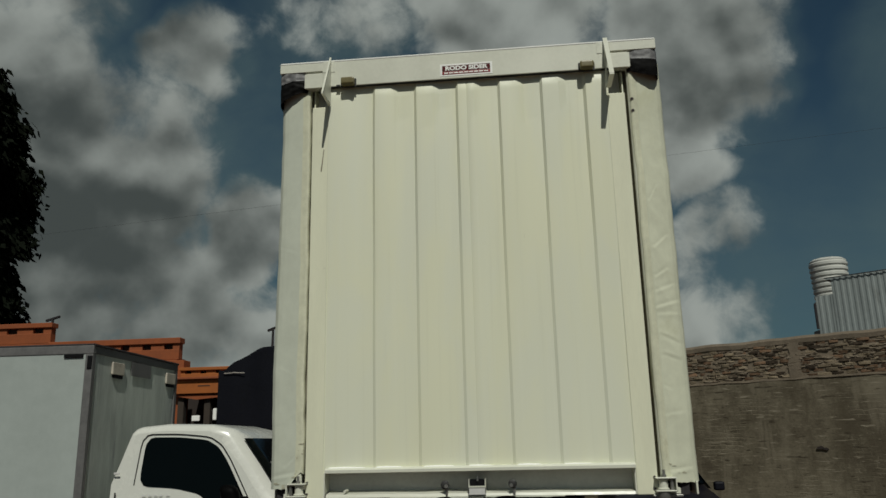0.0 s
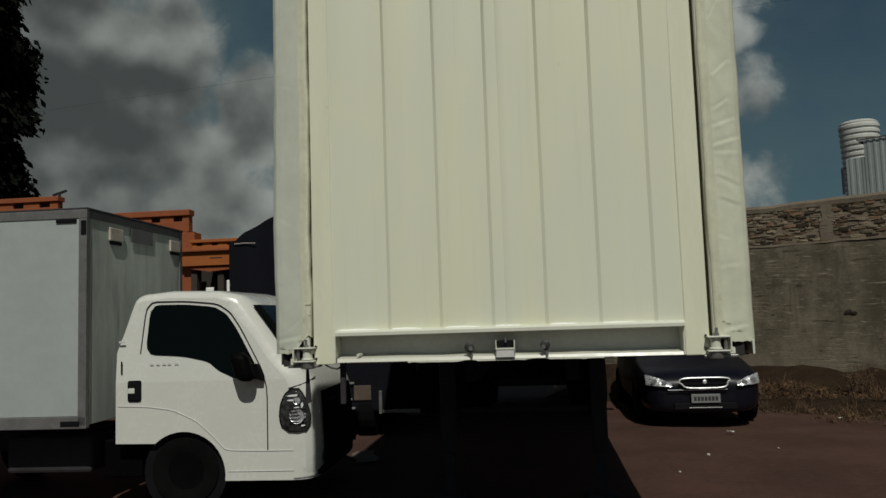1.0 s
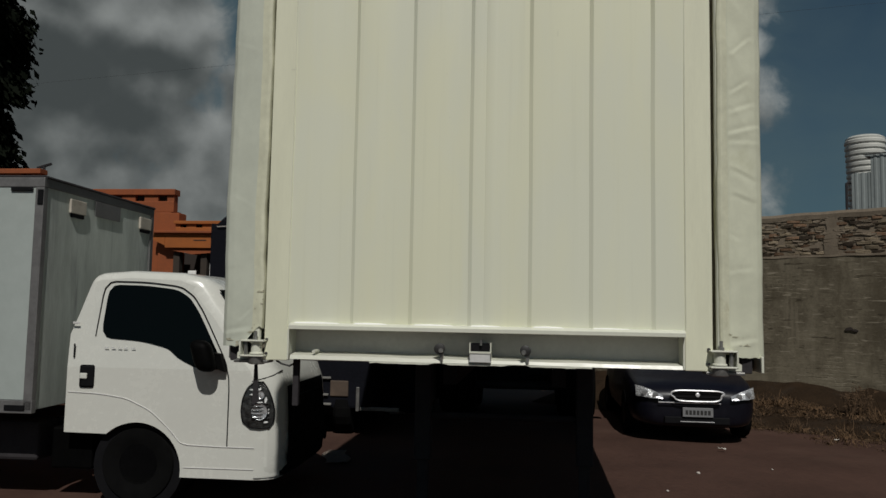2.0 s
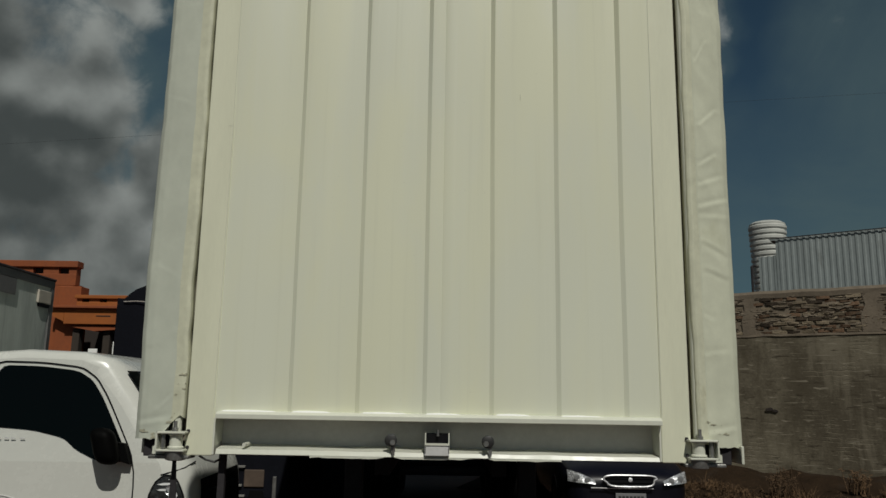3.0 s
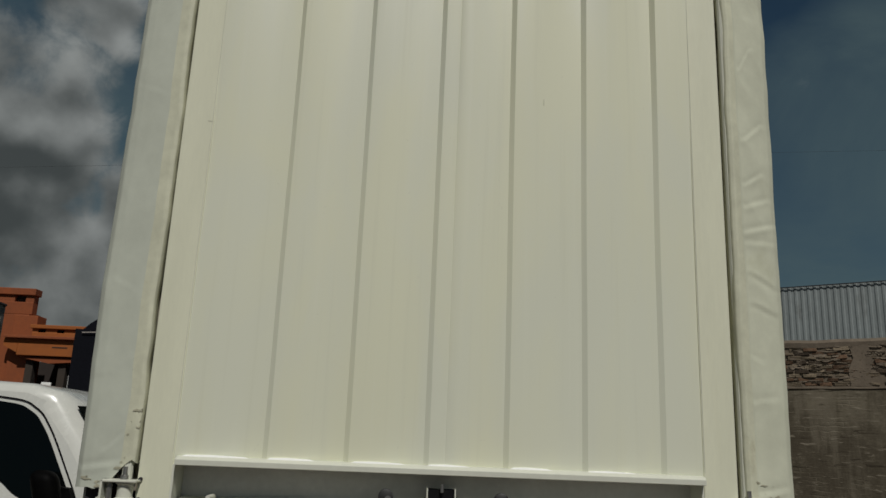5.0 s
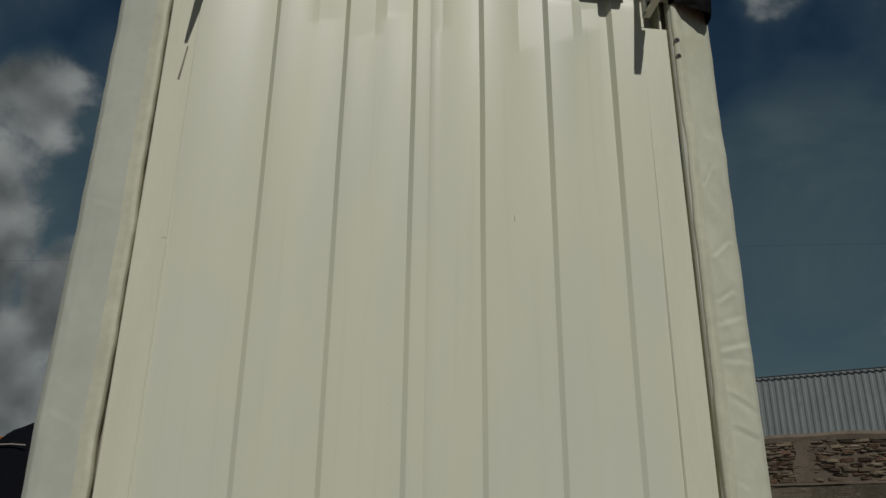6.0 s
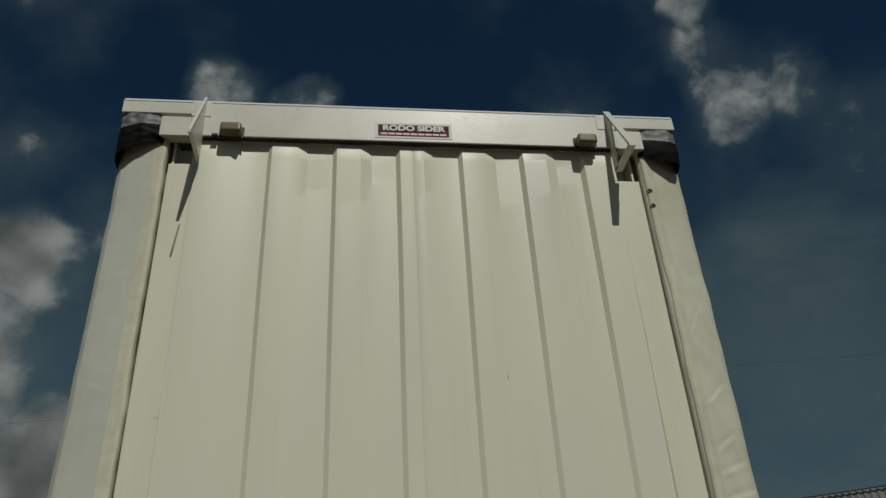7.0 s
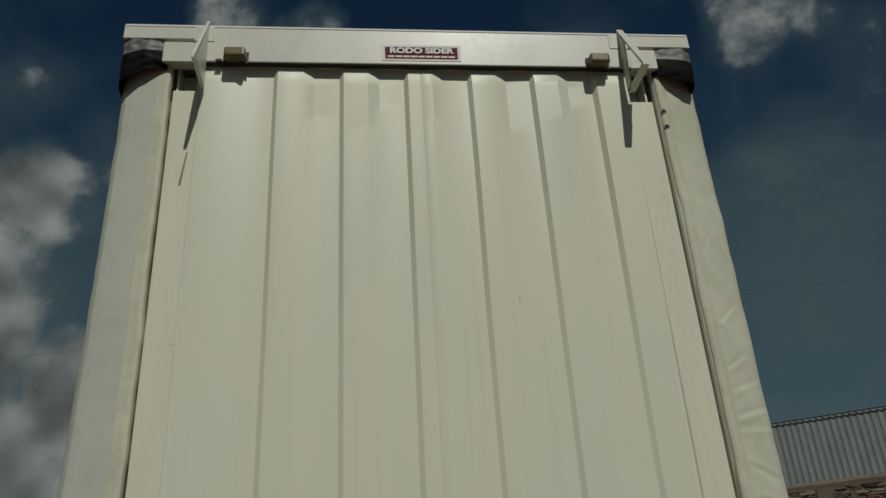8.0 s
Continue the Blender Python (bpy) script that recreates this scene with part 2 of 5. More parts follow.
STEEL = surface("zinc_steel", (0.27, 0.265, 0.25), 0.4, metal=0.7, vary=0.25, scale=10, fine=80, bump=0.15, dirt=(0.16, 0.1, 0.06), dirt_amount=0.2, dirt_scale=8)
CHASSIS = surface("chassis_black", (0.038, 0.035, 0.037), 0.75, spec=0.15, vary=0.3, scale=5, fine=50, bump=0.2)
STICKER_RED = surface("sticker_red", (0.26, 0.02, 0.025), 0.6, spec=0.12, vary=0.12, scale=10, fine=80, bump=0.0)
STICKER_DARK = surface("sticker_maroon", (0.085, 0.012, 0.014), 0.6, spec=0.12, vary=0.1, scale=10, fine=80, bump=0.0)
STICKER_WHITE = surface("sticker_white", (0.88, 0.88, 0.84), 0.6, spec=0.12, vary=0.05, scale=10, fine=80, bump=0.0)
CAR_WHITE = surface("white_truck_paint", (0.655, 0.66, 0.605), 0.25, vary=0.04, scale=2, fine=20, bump=0.02, coat=0.5)
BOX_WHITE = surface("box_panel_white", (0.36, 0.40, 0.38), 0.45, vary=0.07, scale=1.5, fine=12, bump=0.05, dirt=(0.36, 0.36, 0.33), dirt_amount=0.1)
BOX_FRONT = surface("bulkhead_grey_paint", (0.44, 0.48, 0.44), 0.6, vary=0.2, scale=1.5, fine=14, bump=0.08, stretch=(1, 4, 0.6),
                    dirt=(0.16, 0.16, 0.17), dirt_amount=0.35, dirt_scale=0.9)
BOX_TRIM = surface("grey_edge_trim", (0.15, 0.147, 0.145), 0.5, metal=0.2, vary=0.2, scale=5, fine=40, bump=0.1)
DARK_GLASS = glass_dark("tinted_glass", (0.002, 0.003, 0.003))
SEAM = surface("seam_sealant", (0.58, 0.58, 0.47), 0.7, vary=0.1, scale=4, fine=40, bump=0.0)
MIRROR_BLACK = surface("mirror_cap_black", (0.002, 0.002, 0.002), 0.6, spec=0.04, vary=0.2, scale=8, fine=60, bump=0.1)
TYRE = surface("tyre_rubber", (0.006, 0.006, 0.006), 0.95, spec=0.02, vary=0.25, scale=8, fine=90, bump=0.3)
RIM = surface("dark_wheel_steel", (0.009, 0.009, 0.009), 0.7, spec=0.1, vary=0.25, scale=10, fine=60, bump=0.1)
BLACK_TRIM = surface("black_plastic", (0.007, 0.007, 0.008), 0.7, spec=0.1, vary=0.2, scale=10, fine=80, bump=0.1)
REFLECTOR = surface("lamp_reflector", (0.28, 0.28, 0.28), 0.35, metal=0.5, vary=0.2, scale=30, fine=80, bump=0.2)
CHROME = surface("chrome", (0.85, 0.85, 0.86), 0.28, metal=0.45, vary=0.06, scale=8, fine=40, bump=0.0)
LENS = surface("clear_lamp_lens", (0.045, 0.046, 0.045), 0.2, metal=0.3, vary=0.9, scale=16, fine=30, bump=0.7, depth=0.03, coat=0.4)
LENS_BRIGHT = surface("bright_lamp_lens", (0.62, 0.63, 0.64), 0.25, metal=0.6, vary=0.5, scale=18, fine=40, bump=0.8, depth=0.02, coat=0.6)
HOUSING = surface("aged_cream_plastic", (0.46, 0.42, 0.35), 0.6, vary=0.15, scale=6, fine=40, bump=0.1, dirt=(0.2, 0.13, 0.08), dirt_amount=0.2, dirt_scale=5)
GLINT_WHITE = surface("painted_glint_white", (0.82, 0.83, 0.82), 0.25, vary=0.1, scale=20, fine=60, bump=0.1, coat=0.4)
NAVY = surface("dark_navy_car_paint", (0.004, 0.004, 0.008), 0.4, vary=0.15, scale=3, fine=40, bump=0.02, coat=0.1, spec=0.3)
PLATE = surface("plate_grey", (0.19, 0.19, 0.195), 0.5, vary=0.08, scale=10, fine=60, bump=0.0)
EARTH = surface("red_earth_yard", (0.064, 0.034, 0.025), 0.9, vary=0.28, scale=0.9, fine=14, bump=0.6, depth=0.02,
                dirt=(0.088, 0.054, 0.040), dirt_amount=0.35, dirt_scale=0.35, spec=0.2)
BANK_EARTH = surface("dark_red_bank", (0.026, 0.016, 0.009), 0.95, vary=0.4, scale=3, fine=25, bump=0.9, depth=0.04, dirt=(0.03, 0.022, 0.016), dirt_amount=0.4, dirt_scale=1.5, spec=0.1)


def worn_plaster(name):
    """Stained plaster, worn so thin in places that the brick courses under it show as faint relief."""
    m = bpy.data.materials.new(name)
    t = tree_of(m)
    out, bsdf = t.nodes.new("ShaderNodeOutputMaterial"), t.nodes.new("ShaderNodeBsdfPrincipled")
    t.links.new(bsdf.outputs[0], out.inputs[0])
    bsdf.inputs["Roughness"].default_value, bsdf.inputs["Specular IOR Level"].default_value = 0.93, 0.12
    place = t.nodes.new("ShaderNodeTexCoord").outputs["Object"]
    split = t.nodes.new("ShaderNodeSeparateXYZ")
    t.links.new(place, split.inputs[0])
    along = maths(t, "ADD", maths(t, "MULTIPLY", split.outputs[0], 0.809), maths(t, "MULTIPLY", split.outputs[1], -0.588))
    flat = t.nodes.new("ShaderNodeCombineXYZ")
    t.links.new(along, flat.inputs[0])
    t.links.new(split.outputs[2], flat.inputs[1])
    courses = t.nodes.new("ShaderNodeTexBrick")
    wobble = t.nodes.new("ShaderNodeTexNoise")
    wobble.inputs["Scale"].default_value, wobble.inputs["Detail"].default_value = 5.0, 3.0
    t.links.new(place, wobble.inputs["Vector"])
    bent = t.nodes.new("ShaderNodeVectorMath")
    bent.operation = "MULTIPLY_ADD"
    t.links.new(wobble.outputs["Color"], bent.inputs[0])
    bent.inputs[1].default_value = (0.16, 0.075, 0.0)
    t.links.new(flat.outputs[0], bent.inputs[2])
    t.links.new(bent.outputs[0], courses.inputs["Vector"])
    courses.inputs["Scale"].default_value = 1.0
    courses.inputs["Brick Width"].default_value, courses.inputs["Row Height"].default_value = 0.23, 0.071
    courses.inputs["Mortar Size"].default_value, courses.inputs["Mortar Smooth"].default_value = 0.012, 0.6
    broad, mid, grain = noise_of(t, place, 0.7, 6.0, 0.62, 0.3), noise_of(t, place, 3.2, 6.0, 0.6), noise_of(t, place, 22.0, 4.0, 0.6)
    shade = maths(t, "ADD", maths(t, "MULTIPLY", broad, 0.5), maths(t, "ADD", maths(t, "MULTIPLY", mid, 0.3), maths(t, "MULTIPLY", grain, 0.2)))
    colour = blend(t, ramp(t, shade, 0.36, 0.64), (0.088, 0.073, 0.051), (0.200, 0.174, 0.126))
    # rain has run down the face in broad dark and pale tracks
    tall = t.nodes.new("ShaderNodeMapping")
    tall.inputs["Scale"].default_value = (1.9, 1.9, 0.30)
    t.links.new(place, tall.inputs[0])
    runs = noise_of(t, tall.outputs[0], 1.4, 5.0, 0.6, 0.4)
    colour = blend(t, ramp(t, runs, 0.50, 0.66, 0.0, 0.6), colour, (0.080, 0.066, 0.044))
    colour = blend(t, ramp(t, runs, 0.45, 0.34, 0.0, 0.55), colour, (0.205, 0.178, 0.132))
    # where the coat is worn through, short runs of the courses show
    worn = ramp(t, maths(t, "ADD", maths(t, "MULTIPLY", noise_of(t, place, 1.1, 4.0, 0.6), 0.65), maths(t, "MULTIPLY", mid, 0.35)), 0.52, 0.60)
    joint = maths(t, "MULTIPLY", worn, courses.outputs["Fac"])
    colour = blend(t, maths(t, "MULTIPLY", joint, 0.35), colour, (0.235, 0.205, 0.152))
    low = t.nodes.new("ShaderNodeMapping")
    low.inputs["Scale"].default_value = (1.8, 1.8, 13.0)
    t.links.new(place, low.inputs[0])
    chips = noise_of(t, low.outputs[0], 1.9, 4.0, 0.55, 0.6)
    colour = blend(t, ramp(t, chips, 0.60, 0.68, 0.0, 0.75), colour, (0.285, 0.250, 0.190))
    colour = blend(t, ramp(t, chips, 0.38, 0.31, 0.0, 0.8), colour, (0.040, 0.032, 0.022))
    t.links.new(colour, bsdf.inputs["Base Color"])
    height = maths(t, "SUBTRACT", maths(t, "ADD", maths(t, "MULTIPLY", shade, 0.7), maths(t, "MULTIPLY", chips, 0.35)), maths(t, "MULTIPLY", joint, 0.25))
    bump = t.nodes.new("ShaderNodeBump")
    bump.inputs["Strength"].default_value, bump.inputs["Distance"].default_value = 0.6, 0.02
    t.links.new(height, bump.inputs["Height"])
    t.links.new(bump.outputs[0], bsdf.inputs["Normal"])
    return m


PLASTER = worn_plaster("weathered_plaster")
MORTAR = surface("pale_mortar", (0.185, 0.150, 0.112), 0.95, vary=0.25, scale=3, fine=30, bump=0.6, depth=0.015, dirt=(0.12, 0.10, 0.08), dirt_amount=0.3, dirt_scale=2, spec=0.15)
BRICK = surface("old_clay_brick", (0.140, 0.085, 0.053), 0.92, vary=0.45, scale=9, fine=50, bump=0.6, depth=0.012, dirt=(0.21, 0.17, 0.12), dirt_amount=0.4, dirt_scale=9, spread=0.4, spec=0.15)
BRICK_PALE = surface("mortared_brick", (0.205, 0.165, 0.115), 0.95, vary=0.45, scale=9, fine=50, bump=0.6, depth=0.012, dirt=(0.12, 0.085, 0.055), dirt_amount=0.4, dirt_scale=9, spread=0.3, spec=0.15)
BRICK_DARK = surface("blackened_brick", (0.062, 0.047, 0.034), 0.95, vary=0.4, scale=9, fine=50, bump=0.6, depth=0.012, dirt=(0.14, 0.10, 0.07), dirt_amount=0.3, dirt_scale=9, spread=0.35, spec=0.15)
SHEET = surface("weathered_roof_sheet", (0.25, 0.28, 0.275), 0.7, vary=0.2, scale=1.2, fine=14, bump=0.1, stretch=(2, 2, 0.6), dirt=(0.16, 0.17, 0.16), dirt_amount=0.25)
TANK = surface("white_water_tank", (0.50, 0.50, 0.46), 0.5, vary=0.1, scale=3, fine=30, bump=0.05)
ORANGE = surface("orange_wall_paint", (0.255, 0.066, 0.018), 0.8, vary=0.2, scale=1.4, fine=14, bump=0.2, dirt=(0.2, 0.06, 0.03), dirt_amount=0.2)
ORANGE_BRIGHT = surface("bright_orange_band", (0.32, 0.092, 0.015), 0.8, vary=0.15, scale=1.4, fine=14, bump=0.2, dirt=(0.3, 0.1, 0.03), dirt_amount=0.15)
# shade given as a colour, for openings, hollows and the shed's lower wall
SHADE_DARK = surface("painted_shade", (0.03, 0.022, 0.018), 0.9, vary=0.3, scale=2, fine=20, bump=0.2)
TARP = surface("dark_blue_tarpaulin", (0.006, 0.0065, 0.010), 0.8, spec=0.1, vary=0.3, scale=2, fine=20, bump=0.5, depth=0.03)
BARK = surface("dark_bark", (0.04, 0.03, 0.022), 0.9, vary=0.3, scale=4, fine=30, bump=0.6, depth=0.02)
LEAF = surface("dark_needle_foliage", (0.007, 0.009, 0.006), 0.95, spec=0.02, vary=0.4, scale=1.5, fine=12, bump=0.0)
STRAW = surface("dry_weeds", (0.098, 0.056, 0.026), 0.9, vary=0.4, scale=3, fine=30, bump=0.0, spread=0.2)
SUN_PATCH = surface("sun_patch_pale", (0.30, 0.25, 0.21), 0.85, vary=0.2, scale=6, fine=40, bump=0.2)
PAPER = surface("litter_paper", (0.5, 0.47, 0.42), 0.8, vary=0.15, scale=10, fine=60, bump=0.3)
OCHRE = surface("dull_ochre_paint", (0.08, 0.056, 0.040), 0.7, vary=0.25, scale=4, fine=40, bump=0.1, dirt=(0.2, 0.14, 0.1), dirt_amount=0.3)
STONE = surface("pale_pebble", (0.42, 0.38, 0.34), 0.85, vary=0.2, scale=20, fine=80, bump=0.3)
CONCRETE = surface("grey_concrete", (0.2, 0.195, 0.18), 0.9, vary=0.2, scale=2, fine=25, bump=0.3)


# ---- building helpers ----
def link(name, bm, material, smooth=0.0):
    mesh = bpy.data.meshes.new(name)
    bmesh.ops.recalc_face_normals(bm, faces=bm.faces)
    bm.to_mesh(mesh)
    bm.free()
    mesh.materials.append(material)
    if smooth:
        mesh.polygons.foreach_set("use_smooth", [True] * len(mesh.polygons))
        mesh.set_sharp_from_angle(angle=radians(smooth))
    return new(name, mesh)


def part(name, bm, material, parent, label="", smooth=0.0):
    ob = link(name, bm, material, smooth)
    ob.parent = parent
    return tagged(ob, label)


def thing(name, label, category, at=(0, 0, 0), turn=0.0, group="", kind=""):
    ob = new(name)
    ob.matrix_world = pose(*at, 0, 0, turn)
    return tagged(ob, label, category, group, kind)


def add_box(bm, x0, x1, y0, y1, z0, z1, bevel=0.0, segs=2):
    made = bmesh.ops.create_cube(bm, size=1.0)["verts"]
    for v in made:
        v.co = Vector(((x0 + x1) / 2 + v.co.x * (x1 - x0), (y0 + y1) / 2 + v.co.y * (y1 - y0), (z0 + z1) / 2 + v.co.z * (z1 - z0)))
    if bevel:
        edges = list({e for v in made for e in v.link_edges})
        bmesh.ops.bevel(bm, geom=edges, offset=bevel, segments=segs, affect="EDGES", profile=0.5)
    return bm


def box(x0, x1, y0, y1, z0, z1, bevel=0.0, segs=2):
    return add_box(bmesh.new(), x0, x1, y0, y1, z0, z1, bevel, segs)


def add_prism(bm, points, way):
    """A polygon of 3D points, pushed along a vector."""
    low = [bm.verts.new(p) for p in points]
    high = [bm.verts.new(Vector(p) + Vector(way)) for p in points]
    bm.faces.new(low)
    bm.faces.new(high[::-1])
    for i in range(len(low)):
        j = (i + 1) % len(low)
        bm.faces.new((low[i], high[i], high[j], low[j]))
    return bm


def prism(points, way, bevel=0.0):
    bm = add_prism(bmesh.new(), points, way)
    if bevel:
        bmesh.ops.bevel(bm, geom=list(bm.edges), offset=bevel, segments=2, affect="EDGES", profile=0.5)
    return bm


def add_tube(bm, points, radius, sides=10, caps=True, taper=None):
    points = [Vector(p) for p in points]
    rings = []
    for i, p in enumerate(points):
        way = (points[min(i + 1, len(points) - 1)] - points[max(i - 1, 0)]).normalized()
        side = way.orthogonal().normalized() if not rings else (prev_side - way * prev_side.dot(way)).normalized()
        prev_side = side
        other = way.cross(side)
        r = radius * (taper[i] if taper else 1.0)
        rings.append([bm.verts.new(p + r * (math.cos(a) * side + math.sin(a) * other)) for a in (2 * math.pi * k / sides for k in range(sides))])
    for a, b in zip(rings, rings[1:]):
        for k in range(sides):
            j = (k + 1) % sides
            bm.faces.new((a[k], a[j], b[j], b[k]))
    if caps:
        bm.faces.new(rings[0][::-1])
        bm.faces.new(rings[-1])
    return bm


def tube(points, radius, sides=10, caps=True, taper=None):
    return add_tube(bmesh.new(), points, radius, sides, caps, taper)


def add_lathe(bm, profile, axis="y", at=(0, 0, 0), sides=24):
    """Turns (radius, height) pairs round an axis."""
    rings = []
    for r, h in profile:
        ring = []
        for k in range(sides):
            a = 2 * math.pi * k / sides
            c, s = r * math.cos(a), r * math.sin(a)
            p = {"x": (h, c, s), "y": (c, h, s), "z": (c, s, h)}[axis]
            ring.append(bm.verts.new(Vector(p) + Vector(at)))
        rings.append(ring)
    for a, b in zip(rings, rings[1:]):
        for k in range(sides):
            j = (k + 1) % sides
            bm.faces.new((a[k], a[j], b[j], b[k]))
    bm.faces.new(rings[0][::-1])
    bm.faces.new(rings[-1])
    return bm


def lathe(profile, axis="y", at=(0, 0, 0), sides=24):
    return add_lathe(bmesh.new(), profile, axis, at, sides)


def sheet_grid(nu, nv, place):
    """A grid of (nu + 1) x (nv + 1) points placed by place(u, v), u and v from 0 to 1."""
    bm = bmesh.new()
    rows = [[bm.verts.new(place(i / nu, j / nv)) for i in range(nu + 1)] for j in range(nv + 1)]
    for a, b in zip(rows, rows[1:]):
        for i in range(nu):
            bm.faces.new((a[i], a[i + 1], b[i + 1], b[i]))
    return bm


def lettering(name, text, size, at, material, parent, stretch=1.0, label="", bold=0.0):
    curve = bpy.data.curves.new(name, "FONT")
    curve.body, curve.size, curve.align_x, curve.align_y, curve.extrude, curve.offset = text, size, "CENTER", "CENTER", 0.0006, bold
    ob = bpy.data.objects.new(name, curve)
    mesh = bpy.data.meshes.new_from_object(ob)
    bpy.data.objects.remove(ob)
    mesh.materials.append(material)
    made = new(name, mesh)
    made.parent = parent
    made.matrix_local = pose(*at, 90, 0, 0) @ Matrix.Diagonal((stretch, 1, 1, 1))
    return tagged(made, label)


# ---- ground ----
WALL_AT, WALL_TURN = Vector((5.3, 10.4, 0)), -36.0
WALL_WAY = Vector((math.cos(radians(WALL_TURN)), math.sin(radians(WALL_TURN)), 0))
WALL_NORMAL = Vector((WALL_WAY.y, -WALL_WAY.x, 0))


def wall_point(s, out, z):
    return WALL_AT + WALL_WAY * s + WALL_NORMAL * out + Vector((0, 0, z))


def make_ground():
    far, near = 400.0, 16.0

    def place(u, v):
        def spread(w):
            w = 2 * w - 1
            return math.copysign(abs(w) ** 3 * far + abs(w) * near, w)
        x, y = spread(u), spread(v) + 4
        d = math.hypot(x, y - 4)
        z = 0.02 * noise.noise((x * 0.5, y * 0.5, 0)) + 0.012 * noise.noise((x * 2.1, y * 2.1, 3)) if d < 30 else 0.0
        return (x, y, z)
    ground = link("ground", sheet_grid(120, 120, place), EARTH, 60)
    tagged(ground, "trodden red-brown earth of an open truck yard", "ground", kind="structure")


def make_bank():
    def place(u, v):
        s = -4.6 + u * 16.0
        out = v * 2.4
        rise = 0.52 * (1 - v) ** 1.3 * (1 + 0.35 * noise.noise((s * 0.9, v * 2, 1)))
        rise += 0.10 * noise.noise((s * 2.3, v * 5, 4)) * (1 - v)
        return wall_point(s, 0.0 + out, rise if v < 1 else -0.04)
    bank = link("earth_bank", sheet_grid(70, 14, place), BANK_EARTH, 60)
    tagged(bank, "bank of dark red loose earth heaped along the wall's foot", "earth bank", kind="structure")


make_ground()
make_bank()


# ---- the boundary wall ----
def make_wall():
    rnd = random.Random(5)
    wall = thing("wall_boundary", "old plastered boundary wall with crumbling bare brick courses along its top", "wall", kind="structure")
    s0, s1, top = -5.6, 11.0, 3.46

    def face(u, v):
        s, z = s0 + u * (s1 - s0), v * 2.78
        return wall_point(s, 0.012 * noise.noise((s * 1.3, z * 1.3, 7)) + 0.008 * noise.noise((s * 5, z * 5, 2)), z)
    part("plaster_face", sheet_grid(150, 30, face), PLASTER, wall, "stained grey-brown plaster", 60)
    bm = bmesh.new()
    add_prism(bm, [wall_point(s0, -0.20, 0), wall_point(s1, -0.20, 0), wall_point(s1, -0.03, 0), wall_point(s0, -0.03, 0)], (0, 0, 2.79))
    add_prism(bm, [wall_point(s0, -0.20, 2.79), wall_point(s1, -0.20, 2.79), wall_point(s1, -0.014, 2.79), wall_point(s0, -0.014, 2.79)], (0, 0, top - 2.79))
    part("core", bm, MORTAR, wall, "pale mortar behind the brick courses")

    def cap(u, v):
        s = s0 + u * (s1 - s0)
        ring = [(0.004, top - 0.03), (0.012, top + 0.05), (-0.02, top + 0.10), (-0.2, top + 0.10), (-0.22, top)]
        out, z = ring[round(v * 4)]
        return wall_point(s, out + 0.012 * noise.noise((s * 3, v, 2)), z + 0.025 * noise.noise((s * 1.7, 0, 5)))
    part("coping", sheet_grid(120, 4, cap), MORTAR, wall, "worn mortar coping")
    ledge = sheet_grid(120, 3, lambda u, v: wall_point(s0 + u * (s1 - s0), (0.0, 0.010, 0.006, -0.045)[round(v * 3)] + 0.012 * noise.noise((u * 60, 3, v)),
                                                     (2.755, 2.765, 2.80, 2.81)[round(v * 3)] + 0.018 * noise.noise((u * 40, 9, 1))))
    part("ledge", ledge, MORTAR, wall, "broken upper edge of the plaster")
    # bare bricks, course by course
    shapes = []
    for k in range(12):
        bm = box(-0.108, 0.108, -0.034, 0.034, -0.030, 0.030, 0.007, 1)
        for v in bm.verts:
            v.co += 0.015 * noise.noise_vector(v.co * 22 + Vector((k * 9, 0, 0)))
        mesh = bpy.data.meshes.new("brick")
        bm.to_mesh(mesh)
        bm.free()
        mesh.materials.append((BRICK, BRICK_PALE, BRICK_PALE, BRICK, BRICK_DARK, BRICK_PALE, BRICK)[k % 7])
        shapes.append(mesh)
    piers = ((0.12, 0.12), (2.05, 0.16), (4.3, 0.18))
    count = 0
    for row in range(9):
        z = 2.835 + row * 0.071
        s = -2.6 + (0.115 if row % 2 else 0)
        while s < 5.6:
            worn = noise.noise((s * 0.9, row * 0.35, 11))
            if worn > -0.55 and rnd.random() > 0.10 and count < 300 and not any(abs(s - p) < w for p, w in piers):
                b = new("brick", shapes[rnd.randrange(12)])
                b.parent = wall
                b.matrix_local = Matrix.Translation(wall_point(s + rnd.uniform(-0.02, 0.02), -0.036 + rnd.uniform(-0.010, 0.012), z + rnd.uniform(-0.008, 0.008))) @ pose(0, 0, 0, rnd.uniform(-9, 9), rnd.uniform(-4, 4), WALL_TURN + rnd.uniform(-6, 6)) @ Matrix.Diagonal((rnd.uniform(0.7, 1.06), 1, rnd.uniform(0.7, 1.12), 1))
                count += 1
            s += 0.23
    # smears and lumps of mortar over the courses, and the mortared piers
    bm = bmesh.new()
    for s, w in piers:
        pts = [(-w, 2.80), (w * 0.9, 2.80), (w * 0.75, 2.98), (w * 1.1, 3.2), (w * 0.8, 3.46), (-w * 0.9, 3.46), (-w * 0.6, 3.25), (-w * 1.1, 3.05)]
        add_prism(bm, [wall_point(s + a, 0.004, z) for a, z in pts], -WALL_NORMAL * 0.05)
    for _ in range(430):
        s, z = rnd.uniform(-2.7, 5.6), rnd.uniform(2.83, 3.47)
        w, h = rnd.uniform(0.03, 0.16), rnd.uniform(0.008, 0.035)
        pts = [wall_point(s + w * math.cos(a) * rnd.uniform(0.6, 1.1), rnd.uniform(-0.012, 0.012), z + h * math.sin(a) * rnd.uniform(0.5, 1.1)) for a in (k * math.pi / 4 for k in range(8))]
